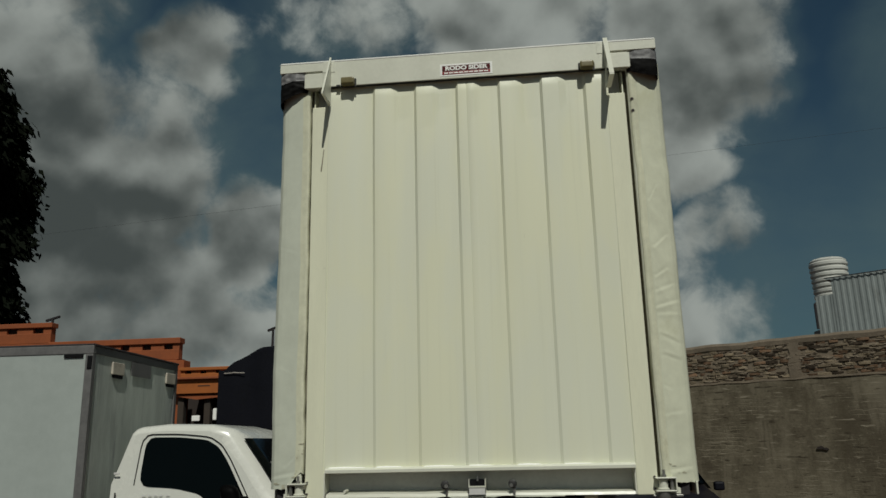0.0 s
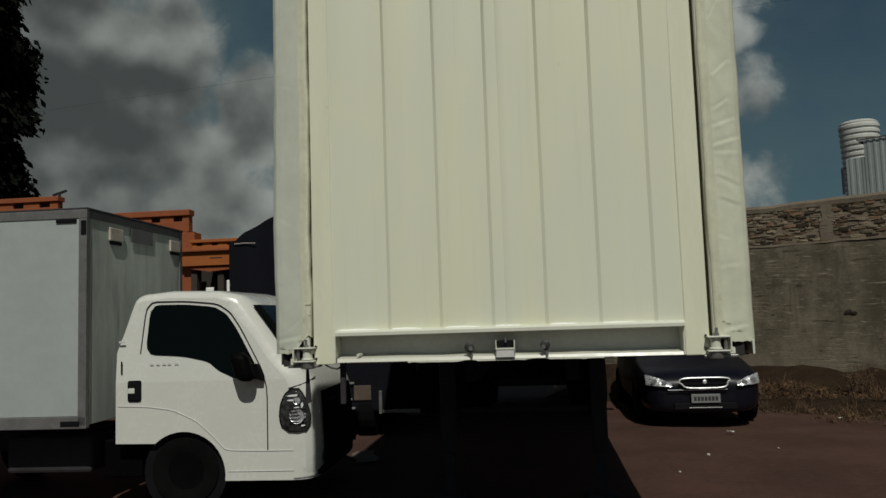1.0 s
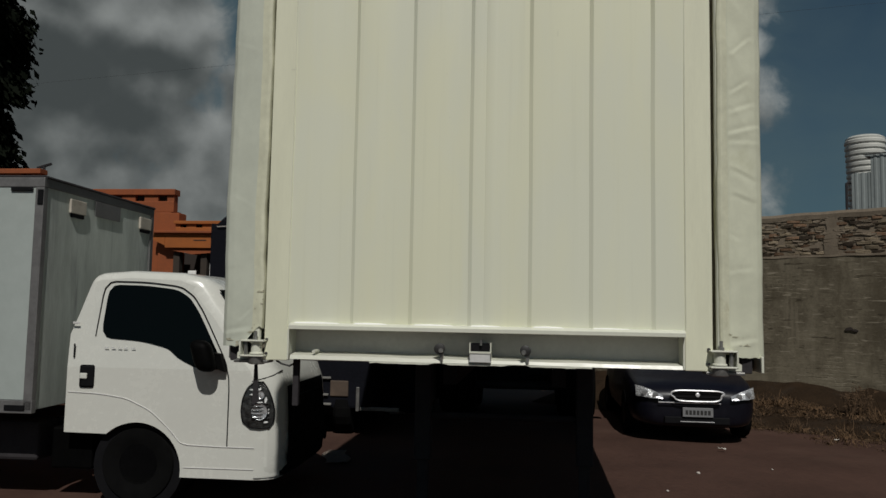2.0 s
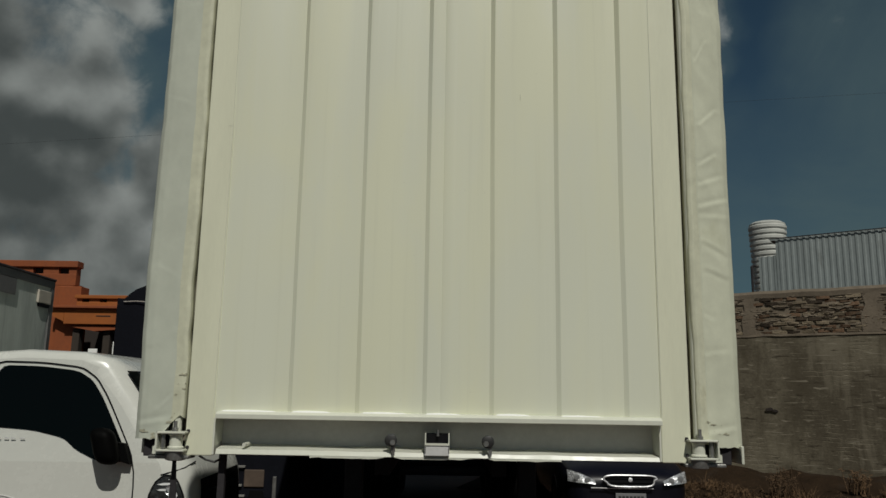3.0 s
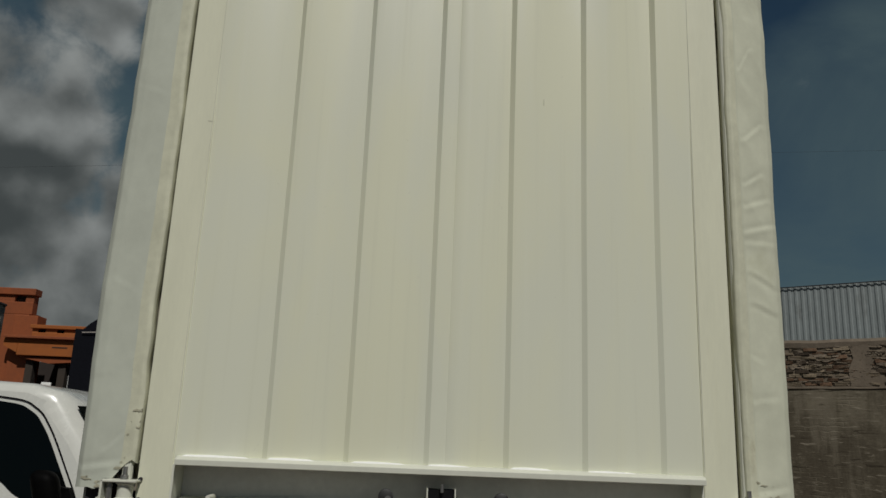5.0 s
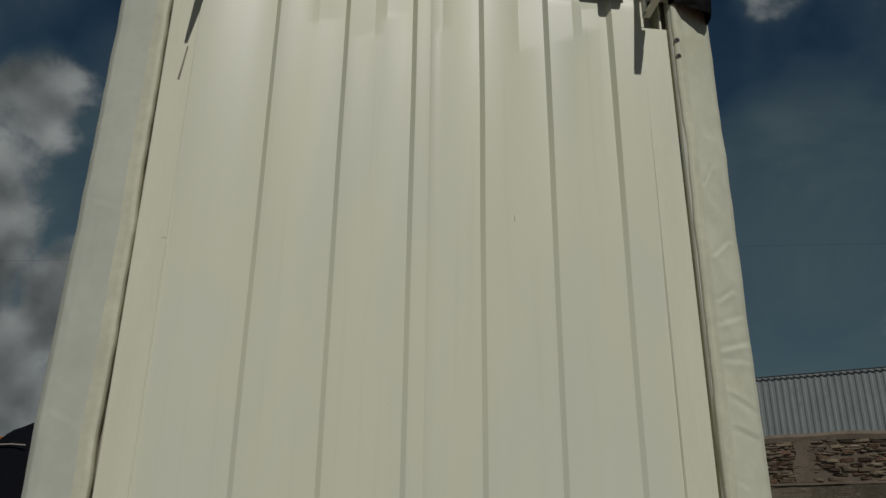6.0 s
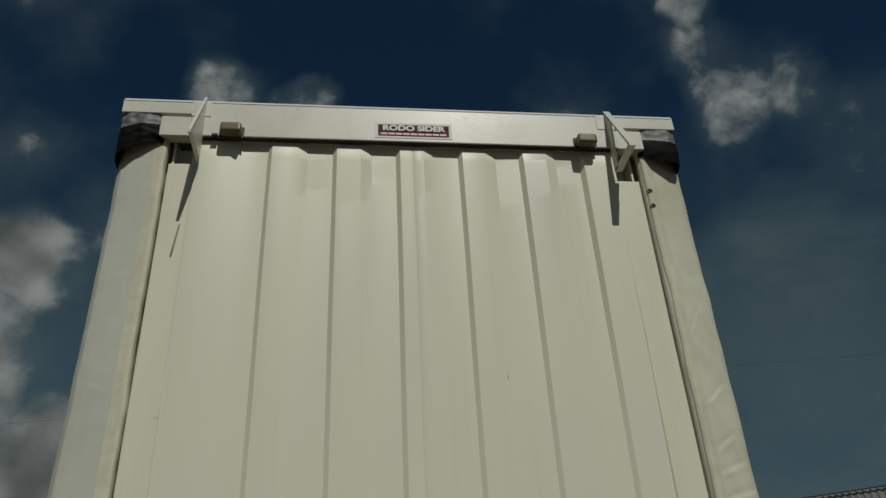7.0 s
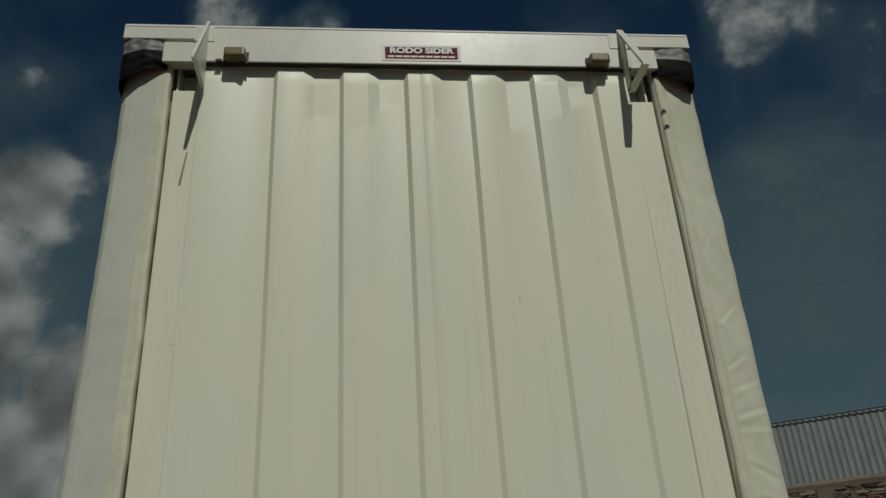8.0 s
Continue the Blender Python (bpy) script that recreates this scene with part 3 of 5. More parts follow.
        add_prism(bm, pts, -WALL_NORMAL * 0.05)
    tagged(part("mortar_smears", bm, MORTAR, wall, "lumps and smears of pale mortar"), kind="stuff")
    # knocked-out hollows: flat broken shapes with their shade in the colour
    for s, z, w, h in ((0.37, 1.52, 0.075, 0.035), (0.46, 1.50, 0.05, 0.025), (2.7, 2.1, 0.05, 0.03)):
        pts = [wall_point(s + w * math.cos(a) * rnd.uniform(0.7, 1.1), 0.022, z + h * math.sin(a) * rnd.uniform(0.6, 1.1)) for a in (k * math.pi / 5 for k in range(10))]
        bm = add_prism(bmesh.new(), pts, -WALL_NORMAL * 0.05)
        part("hollow", bm, SHADE_DARK, wall, "knocked-out hollow, its shade in the dark colour")


# ---- the sheet-clad building and the tank behind the wall ----
SHED_AT = Vector((9.2, 18.0, 0))


def shed_point(s, out, z):
    return SHED_AT + WALL_WAY * s + WALL_NORMAL * out + Vector((0, 0, z))


def make_shed():
    shed = thing("sheet_metal_building", "tall building clad in grey corrugated sheet, behind the wall", "building")

    def clad(s0, s1, z0, z1, out, pitch=0.16):
        n = int((s1 - s0) / pitch)
        bm = bmesh.new()
        prof = []
        for i in range(n):
            a = s0 + i * pitch
            prof += [(a, 0.0), (a + 0.4 * pitch, 0.0), (a + 0.55 * pitch, 0.014), (a + 0.85 * pitch, 0.014)]
        prof.append((s0 + n * pitch, 0.0))
        low = [bm.verts.new(shed_point(s, out + o, z0)) for s, o in prof]
        high = [bm.verts.new(shed_point(s, out + o, z1 + 0.012 * (o > 0))) for s, o in prof]
        for i in range(len(prof) - 1):
            bm.faces.new((low[i], low[i + 1], high[i + 1], high[i]))
        return bm
    part("cladding", clad(0.06, 9.5, 4.40, 6.11, 0.0), SHEET, shed, "grey corrugated sheet with a dark edge")
    part("side_cladding", clad(-0.42, 0.08, 3.0, 5.64, -0.03), SHEET, shed)
    bm = bmesh.new()
    add_prism(bm, [shed_point(0.1, -0.1, 0), shed_point(9.5, -0.1, 0), shed_point(9.5, -6, 0), shed_point(0.1, -6, 0)], (0, 0, 4.50))
    # dark colour stands for the shade below the cladding
    part("lower_wall", bm, SHADE_DARK, shed, "lower wall, its shade put into the dark colour")
    bm = bmesh.new()
    add_prism(bm, [shed_point(-0.1, -0.08, 6.09), shed_point(9.5, -0.08, 6.09), shed_point(9.5, -6, 6.09), shed_point(-0.1, -6, 6.09)], (0, 0, 0.06))
    part("roof", bm, SHEET, shed)
    bm = tube([shed_point(-0.1, 0.05, 6.12), shed_point(9.5, 0.05, 6.12)], 0.014, 6)
    part("roof_edge", bm, CHASSIS, shed, "dark roof edge")


def make_tank():
    tank = thing("water_tank", "ribbed white plastic water tank above the sheet-clad building", "water tank", at=(11.6, 24.0, 5.4))
    prof = [(0.55, 0.0)]
    for k in range(12):
        z = 0.12 + k * 0.195
        f = 0.86 + 0.013 * k
        prof += [(0.61 * f, z), (0.65 * f, z + 0.03), (0.65 * f, z + 0.12), (0.61 * f, z + 0.16)]
    prof += [(0.62, 2.48), (0.5, 2.56), (0.1, 2.6)]
    part("tank_body", lathe(prof, "z", sides=28), TANK, tank, smooth=40)
    stand = box(-0.6, 0.6, -0.6, 0.6, -5.4, 0.0, 0.02)
    part("stand", stand, CONCRETE, tank, "concrete stand")
    part("pipe", tube([(-0.72, -0.2, 0.0), (-0.72, -0.2, 0.9), (-0.6, -0.2, 0.95)], 0.05, 8), CHASSIS, tank, "dark outlet pipe")


make_wall()
make_shed()
make_tank()


# ---- the semi-trailer ----
# creases in the curtain ends: from x, z to x, z, and depth
CREASES_RIGHT = [(1.169, 2.754, 1.238, 2.80, 0.0038), (1.157, 2.557, 1.292, 2.595, 0.0046), (1.147, 2.513, 1.29, 2.519, 0.0027), (1.17, 2.39, 1.277, 2.341, -0.0038),
                 (1.176, 2.269, 1.266, 2.237, -0.0038), (1.135, 1.896, 1.25, 1.916, 0.0027), (1.136, 1.568, 1.265, 1.589, 0.0046), (1.169, 3.255, 1.218, 3.354, 0.0031),
                 (1.171, 2.944, 1.253, 3.017, 0.0038), (1.165, 2.66, 1.271, 2.70, 0.0038), (1.12, 2.08, 1.20, 2.05, 0.0020)]
CREASES_LEFT = [(1.12, 1.60, 1.27, 1.575, 0.0040), (1.13, 1.70, 1.19, 1.64, 0.0026), (1.12, 2.2, 1.24, 2.26, 0.0008), (1.12, 3.0, 1.26, 3.05, 0.0008)]
RIBS = [-0.918 + 0.2866 * k for k in range(7)]


def make_trailer():
    tr = thing("semi_trailer", "cream-white curtain-sided semi-trailer parked without its tractor, ribbed front wall", "trailer")
    def eased(k):
        k = max(0.0, min(1.0, k))
        return k * k * (3 - 2 * k)
    # ribbed front wall: raised flutes and troughs pressed from sheet
    prof = [(-0.945, 0.004)]
    for x in RIBS:
        prof += [(x + 0.118, 0.004), (x + 0.168, 0.0145)] if x < -0.9 else [(x - 0.008, 0.0145), (x + 0.011, 0.004), (x + 0.118, 0.004), (x + 0.168, 0.0145)]
    # a pressed bead beside the middle rib
    prof = sorted([p for p in prof if p[0] < 0.935] + [(0.004, 0.004), (0.011, 0.0062), (0.018, 0.004), (0.945, 0.004)])
    bm = bmesh.new()
    levels = [1.60 + 2.40 * k / 40 for k in range(40)] + [4.0 + 0.02 * k for k in range(10)]
    rows = [[bm.verts.new((x + 0.0025 * noise.noise((x * 2, 0, z * 1.3)), y + 0.004 * noise.noise((x * 3, 2, z * 1.1)) - (0.013 * eased((z - 2.6) / 1.45) - 0.008 * eased((z - 4.10) / 0.07) if y < 0.01 else 0), z)) for x, y in prof] for z in levels]
    for a, b in zip(rows, rows[1:]):
        for i in range(len(prof) - 1):
            bm.faces.new((a[i], a[i + 1], b[i + 1], b[i]))
    front = part("front_wall", bm, PANEL, tr, "cream painted sheet pressed into broad upright ribs", 25)
    part("wall_backing", box(-0.96, 0.96, 0.055, 0.075, 1.62, 4.22), PANEL, tr)
    for sx in (-1, 1):
        # flat corner posts beside the ribs
        x0, x1 = sorted((sx * 0.943, 1.066 if sx > 0 else -1.060))
        part("corner_post", box(x0, x1, 0.0, 0.05, 1.445, 4.040 if sx < 0 else 4.005, 0.004), POST, tr, "yellowed flat corner post")
        part("post_head", box(*sorted((sx * 0.943, sx * 0.962)), 0.0, 0.05, 4.040 if sx < 0 else 4.005, 4.21, 0.002), PANEL, tr)
        part("notch_back", box(*sorted((sx * 0.962, sx * 1.052)), 0.130, 0.136, 3.95, 4.21), RECESS, tr, "shaded notch above the corner post")
        part("post_return", box(*((1.058, 1.066) if sx > 0 else (-1.060, -1.052)), 0.05, 0.16, 1.445, 4.21), PANEL, tr)
        part("edge_seam", box(*sorted((sx * 0.947, sx * 0.949)), -0.0012, 0.0, 1.64, 4.1), SEAM, tr)
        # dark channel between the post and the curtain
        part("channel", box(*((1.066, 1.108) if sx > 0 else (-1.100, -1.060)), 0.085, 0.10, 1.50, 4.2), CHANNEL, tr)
        # curtain, wrapped round its pole and back along the side
        plan = [(1.086, 0.060), (1.083, 0.030), (1.092, 0.006), (1.108, 0.000), (1.124, 0.010), (1.145, 0.022), (1.17, 0.027), (1.20, 0.035), (1.235, 0.048), (1.265, 0.064), (1.288, 0.088), (1.299, 0.120), (1.300, 0.160), (1.300, 0.5)]
        if sx < 0:
            plan[:11] = [(1.078, 0.060), (1.074, 0.026), (1.079, 0.010), (1.092, 0.006), (1.112, 0.009), (1.14, 0.0135), (1.17, 0.0185), (1.20, 0.024), (1.235, 0.031), (1.265, 0.040), (1.288, 0.062)]
        if sx > 0:
            plan = [(1.11 + (x - 1.11) * 1.13 if x > 1.11 else x, y) for x, y in plan]
            plan = [(x + 0.007 * max(0.0, min(1.0, (1.17 - x) / 0.04)), y) for x, y in plan]

        def place(u, v, sx=sx):
            k = u * (len(plan) - 1)
            i = min(int(k), len(plan) - 2)
            x, y = (Vector(plan[i]) * (1 - k + i) + Vector(plan[i + 1]) * (k - i))
            low = 1.508 + (0.10 * max(0, 1 - abs(x - 1.09) / 0.075) ** 0.6 if sx < 0 else 0.02 * max(0, 1 - abs(x - 1.1) / 0.1))
            low += 0.006 * noise.noise((x * 40, 2, sx))
            z = low + v * (4.25 - low)
            flat = max(0.0, min(1.0, (x - 1.11) / 0.05)) * (1 if y < 0.13 else 0.3)
            amount = (0.0075 if sx > 0 else 0.004) * (1.0 if 1.9 < z < 3.5 else 0.4)
            fold = abs(noise.noise((x * 7 + z * 0.9, z * 3.1, 5 * sx))) - 0.25
            fold2 = noise.noise((x * 9, z * 9 + x * 14, 2 + sx))
            pole = 0.004 * noise.noise((1, z * 2.5, sx * 8)) + 0.003 * noise.noise((1, z * 8, sx * 3))
            edge = (0.008 if sx > 0 else 0.011) * noise.noise((3, z * 1.6, sx * 4)) + (0 if sx > 0 else 0.004 * noise.noise((2, z * 9, 1)))
            for x0, z0, x1, z1, deep in (CREASES_RIGHT if sx > 0 else CREASES_LEFT):
                f = max(0.0, min(1.0, (x - x0) / (x1 - x0)))
                across = z - (z0 + (z1 - z0) * f)
                beyond = max(x0 - x, x - x1, 0.0)
                if abs(across) < 0.07 and beyond < 0.05:
                    y += 0.85 * flat * deep * (across / 0.010) * math.exp(-0.5 * (across / 0.010) ** 2 - (beyond / 0.02) ** 2) * (0.4 + 0.6 * math.sin(math.pi * (0.15 + 0.7 * f)))
            if sx < 0:
                # the curtain bellies outwards below the middle
                x += 0.014 * max(0.0, min(1.0, (x - 1.13) / 0.15)) * math.exp(-((z - 2.2) / 0.75) ** 2)
            return (sx * (x + pole + edge * (1 - flat)), y + flat * (amount * fold + 0.3 * amount * fold2), z)
        cut = 4.6 / 13
        curtain = part("curtain_front", sheet_grid(44, 300, lambda u, v: place(cut + u * (1 - cut), v)), VINYL if sx > 0 else VINYL_SHADED, tr, "stained and creased vinyl curtain end" if sx > 0 else "flat vinyl curtain end, its shade painted blue-grey", 60)
        part("curtain_hem", sheet_grid(16, 150, lambda u, v: place(cut * u, v)), VINYL_AGED, tr, "yellowed curtain hem rolled round its pole", 60)
        def grime(u0, u1, v0, v1, bare, sx=sx):
            bm = sheet_grid(30, 50, lambda u, v: Vector(place(u0 + u * (u1 - u0), v0 + v * (v1 - v0))) + Vector((0, -0.0025, 0)))
            def clean(f):
                c = f.calc_center_median()
                return noise.noise((c.x * 9, c.z * 70, 3 * sx)) + 0.5 * noise.noise((c.x * 60, c.z * 120, 1)) < bare
            bmesh.ops.delete(bm, geom=[f for f in bm.faces if clean(f)], context="FACES")
            return bm
        for u0, u1, v0, v1, bare in (((0.31, 0.69, 0.0, 0.014, 0.15), (0.13, 0.33, 0.040, 0.070, 0.38)) if sx < 0 else ((0.33, 0.60, 0.020, 0.036, 0.25),)):
            tagged(part("grime_patch", grime(u0, u1, v0, v1, bare), GRIME, curtain, "brown grime on the curtain's foot"), kind="stuff")
        part("side_curtain", box(*sorted((sx * 1.288, sx * 1.300)), 0.5, 12.2, 1.5, 4.2), VINYL, tr)
        part("curtain_pole", tube([(sx * 1.106, 0.03, 1.47), (sx * 1.106, 0.03, 4.2)], 0.019, 12), FRAME, curtain)
        # rain boot over the top of the curtain
        hang = ((1.11, 4.150), (1.15, 4.135), (1.20, 4.120), (1.245, 4.108), (1.285, 4.105), (1.305, 4.11)) if sx > 0 else \
               ((1.09, 4.150), (1.14, 4.150), (1.20, 4.130), (1.25, 4.100), (1.29, 4.075), (1.305, 4.07))

        def boot(u, v, sx=sx, top=4.296):
            path = [(1.092, 0.006), (1.112, -0.016), (1.15, -0.024), (1.20, -0.027), (1.25, -0.026), (1.285, -0.014), (1.300, 0.03), (1.305, 0.12), (1.305, 0.6)]
            k = u * (len(path) - 1)
            i = min(int(k), len(path) - 2)
            x, y = Vector(path[i]) * (1 - k + i) + Vector(path[i + 1]) * (k - i)
            low = float(np.interp(x, [p[0] for p in hang], [p[1] for p in hang]))
            z = top - v * (top - low)
            bulge = max(0.0, v - 0.35) / 0.65
            y += bulge ** 1.3 * (0.006 + 0.004 * max(0.0, min(1.0, (x - 1.15) / 0.14))) - 0.006 * math.sin(math.pi * bulge) + 0.004 * noise.noise((x * 14, z * 30, sx)) + (0.003 if sx > 0 else 0.008) * noise.noise((x * 30, z * 40, sx))
            return (sx * x, y, z)
        cover = part("rain_boot", sheet_grid(40, 18, lambda u, v: boot(u, 0.36 + 0.64 * v)), BOOT, tr, "worn rubber boot over the curtain's top corner, its shade painted black", 60)
        part("boot_band", sheet_grid(40, 8, lambda u, v: boot(u, 0.38 * v)), BOOT_BAND, cover, "wrinkled upper band of the boot, its light painted grey", 60)
        # tensioner gear at the foot of the pole
        gear = part("curtain_tensioner", box(*sorted((sx * 1.045, sx * 1.165)), -0.055, 0.02, 1.535, 1.543, 0.002), FRAME, tr, "white steel ratchet housing of the curtain")
        part("lower_plate", box(*sorted((sx * 1.045, sx * 1.165)), -0.055, 0.02, 1.463, 1.471, 0.002), FRAME, gear)
        part("end_plate", box(*sorted((sx * 1.158, sx * 1.166)), -0.055, 0.02, 1.463, 1.543, 0.002), FRAME, gear)
        part("spool", lathe([(0.034, 1.474), (0.034, 1.48), (0.027, 1.484), (0.027, 1.525), (0.034, 1.528), (0.034, 1.533)], "z", (sx * 1.092, -0.012, 0), 18), FRAME, gear, "cream painted spool", 40)
        part("lock_pin", lathe([(0.010, 1.470), (0.010, 1.535)], "z", (sx * 1.140, -0.03, 0), 10), STEEL, gear)
        part("shaft_nut", lathe([(0.014, 1.543), (0.014, 1.556), (0.008, 1.558), (0.008, 1.585)], "z", (sx * 1.10, -0.012, 0), 8), STEEL, gear)
        part("base_flange", box(*sorted((sx * 1.03, sx * 1.20)), -0.03, 0.06, 1.432, 1.446, 0.003), STEEL, gear)
        part("tension_drum", lathe([(0.030, 1.424), (0.042, 1.428), (0.044, 1.455), (0.044, 1.462)], "z", (sx * 1.092, -0.005, 0), 18), STEEL, gear, "", 30)
        part("hanger", box(*sorted((sx * 1.205, sx * 1.255)), 0.06, 0.10, 1.435, 1.52, 0.004), CHASSIS, tr, "dark rail end under the curtain")
        part("side_rail", box(*sorted((sx * 1.290, sx * 1.302)), 0.04 if sx > 0 else 0.16, 12.2, 1.44, 1.515, 0.003), FRAME, tr)
        part("gusset", prism([(sx * 1.125, -0.01, 1.45), (sx * 1.19, -0.01, 1.45), (sx * 1.19, -0.01, 1.48), (sx * 1.15, -0.01, 1.50)], (0, 0.01, 0)), FRAME, tr)
        for z in (1.545, 1.478):
            part("bolt_head", lathe([(0.007, -0.008), (0.007, 0.0)], "y", (sx * 1.047, 0, z), 8), CHASSIS, tr)
    for z in (3.955, 3.872):
        hole = part("pole_hole", lathe([(0.009, -0.0042), (0.009, 0.006)], "y", (1.110, 0.004, z), 12), CHASSIS, tr, "open bolt hole")
        part("hole_rim", lathe([(0.0125, -0.0034), (0.0125, 0.006)], "y", (1.110, 0.004, z), 14), CHANNEL, hole, "rusty rim")
    # top beam, cut back over the boots, with brackets and marker lamps
    beam = part("top_beam", box(-0.985, 0.985, -0.030, 0.05, 4.176, 4.372, 0.004), FRAME, tr, "cream steel header beam")
    # black strip draws the line of shade below the beam
    part("beam_shade_strip", box(-0.985, 0.985, -0.024, 0.0, 4.172, 4.1765), RUBBER, beam, "black strip standing for the shade under the beam")
    # the highlight on the beam's top edge is a white strip
    part("beam_highlight", box(-1.285, 1.285, -0.0325, -0.026, 4.364, 4.3745, 0.002), STICKER_WHITE, beam, "white strip painted as the highlight on the upper rim")
    for sx in (-1, 1):
        part("beam_end", box(*sorted((sx * 0.985, sx * 1.290)), -0.030, 0.0, 4.298, 4.372, 0.003), FRAME, beam)
        part("beam_return", box(*sorted((sx * 1.278, sx * 1.290)), 0.0, 1.2, 4.298, 4.372, 0.003), FRAME, beam)
        part("beam_strip", box(*sorted((sx * 0.985, sx * 1.115)), -0.026, 0.03, 4.176, 4.284, 0.003), FRAME, beam)
        part("joint_plate", box(*sorted((sx * 0.90, sx * 0.985)), -0.033, -0.030, 4.285, 4.368), FRAME, beam)
        x = 0.945 if sx > 0 else -0.925
        web = [(x, -0.030, 4.385), (x, -0.030, 4.030), (x, -0.070, 4.026), (x, -0.085, 4.300)] if sx > 0 else [(x, -0.030, 4.385), (x, -0.030, 4.030), (x, -0.232, 4.036)]
        bracket = part("hook_bracket", prism(web, (sx * 0.008, 0, 0)), FRAME, tr, "white open triangular steel bracket" if sx > 0 else "white triangular steel bracket with a filled web")
        part("bracket_flange", prism([(x, -0.032, 4.398), (x, -0.238, 4.040), (x, -0.230, 4.030), (x, -0.032, 4.380)], (sx * (0.030 if sx > 0 else 0.012), 0, 0)), FRAME, bracket)
        part("bracket_foot", prism([(x, -0.238, 4.040), (x, -0.040, 4.040), (x, -0.040, 4.028), (x, -0.238, 4.026)], (sx * (0.030 if sx > 0 else 0.012), 0, 0)), FRAME, bracket)
    part("roof_sheet", box(-1.29, 1.29, 0.06, 12.2, 4.30, 4.36, 0.01), FRAME, tr)
    for x in (-0.800, 0.825):
        lamp = part("marker_lamp", box(x - 0.046, x + 0.046, -0.085, -0.030, 4.165, 4.218, 0.012, 3), LAMP_OCHRE, tr, "small aged amber marker lamp")
        part("lamp_base", box(x - 0.054, x + 0.054, -0.040, -0.030, 4.160, 4.222, 0.002), RUBBER, lamp)
    part("open_seam", prism([(-0.972, -0.0015, 3.725), (-0.978, -0.0015, 3.725), (-0.996, -0.0015, 3.570), (-0.988, -0.0015, 3.566)], (0, 0.004, 0)), CHANNEL, tr, "sprung sheet edge with a dark gap")
    for x0, z0, w, h in ((-0.283, 4.092, 0.003, 0.012), (-0.955, 2.894, 0.010, 0.0012), (0.355, 3.05, 0.001, 0.012)):
        part("paint_scratch", box(x0 - w, x0 + w, -0.001, 0.006, z0 - h, z0 + h), SEAM, front, "small dull scratch in the paint")
    part("cable_clip", box(-0.885, -0.858, -0.045, -0.030, 4.168, 4.180, 0.002), RUBBER, tr)
    # sticker with the maker's lettering
    decal = part("sticker", box(-0.163, 0.195, -0.032, -0.030, 4.194, 4.284), STICKER_WHITE, tr, "small red and white lettered sticker")
    part("sticker_field", box(-0.148, 0.180, -0.034, -0.032, 4.230, 4.270), STICKER_DARK, decal)
    part("sticker_band", box(-0.148, 0.180, -0.034, -0.032, 4.206, 4.226), STICKER_RED, decal)
    for k in range(9):
        part("text_bar", box(-0.135 + k * 0.034, -0.106 + k * 0.034, -0.0355, -0.034, 4.211, 4.220), STICKER_WHITE, decal)
    lettering("lettering", "RODO SIDER", 0.041, (0.016, -0.0355, 4.2480), STICKER_WHITE, decal, 1.20, "white capital lettering", 0.0018)
    # sill: a proud ledge, a deep trough and a lower lip
    part("sill_ledge", prism([(-0.930, -0.012, 1.628), (-0.930, -0.030, 1.618), (-0.930, -0.030, 1.598), (-0.930, 0.12, 1.598), (-0.930, 0.12, 1.640)], (1.872, 0, 0), 0.002), FRAME, tr, "proud cream ledge, scuffed")
    # white slivers paint the light that the rib feet catch
    foot_rnd = random.Random(21)
    for x in RIBS[:-1]:
        a, b = x + foot_rnd.uniform(0.0, 0.03), x + foot_rnd.uniform(0.16, 0.275)
        h = foot_rnd.uniform(1.6335, 1.636)
        part("rib_foot_glint", prism([(a, -0.0115, 1.628), (b, -0.0120, 1.6275), (b - 0.02, -0.004, h - 0.003), (a + (b - a) * 0.4, -0.004, h), (a + 0.01, -0.006, h - 0.002)], (0, 0.016, 0)), STICKER_WHITE, front, "white sliver painted as light caught at a rib's foot")
    # greyer than the ledge: some of the trough's shade is in its colour
    part("trough", box(-0.943, 0.943, 0.120, 0.135, 1.44, 1.62), RECESS, tr, "recess under the ledge, part of its shade in the grey")
    rail = sheet_grid(60, 3, lambda u, v: (-0.925 + u * 1.855, (0.12, -0.004, -0.012, 0.05)[round(v * 3)], (1.488 + 0.006 * noise.noise((u * 9, 1, 1)) - 0.012 * u, 1.474 - 0.008 * u + 0.003 * noise.noise((u * 14, 3, 1)), 1.454 - 0.004 * u, 1.452)[round(v * 3)]))
    part("lower_lip", rail, FRAME, tr, "uneven white lower lip of the sill", 30)
    for x in (-0.940, 0.938):
        part("trough_end", box(x - 0.004, x + 0.004, 0.0, 0.12, 1.45, 1.60), FRAME, tr)
    under = [(-0.53 + 1.05 * k / 30, 1.444 + 0.006 * noise.noise((k * 0.5, 4, 4)) + (0.008 if 8 < k < 11 or 18 < k < 22 else 0)) for k in range(31)]
    bm = bmesh.new()
    add_prism(bm, [(x, -0.016, z) for x, z in under] + [(0.52, -0.016, 1.452), (-0.53, -0.016, 1.452)], (0, 0.06, 0))
    part("skid_plate_edge", bm, FRAME, tr, "chipped edge of the coupling plate")
    # air couplings and the electric socket
    sock = part("socket_housing", box(-0.050, 0.053, -0.030, 0.07, 1.503, 1.510, 0.002), FRAME, tr, "open steel socket housing")
    part("housing_floor", box(-0.050, 0.053, -0.028, 0.07, 1.462, 1.468, 0.002), RECESS, sock)
    for x in (-0.050, 0.048):
        part("housing_side", box(x, x + 0.005, -0.030, 0.07, 1.468, 1.552, 0.001), FRAME, sock)
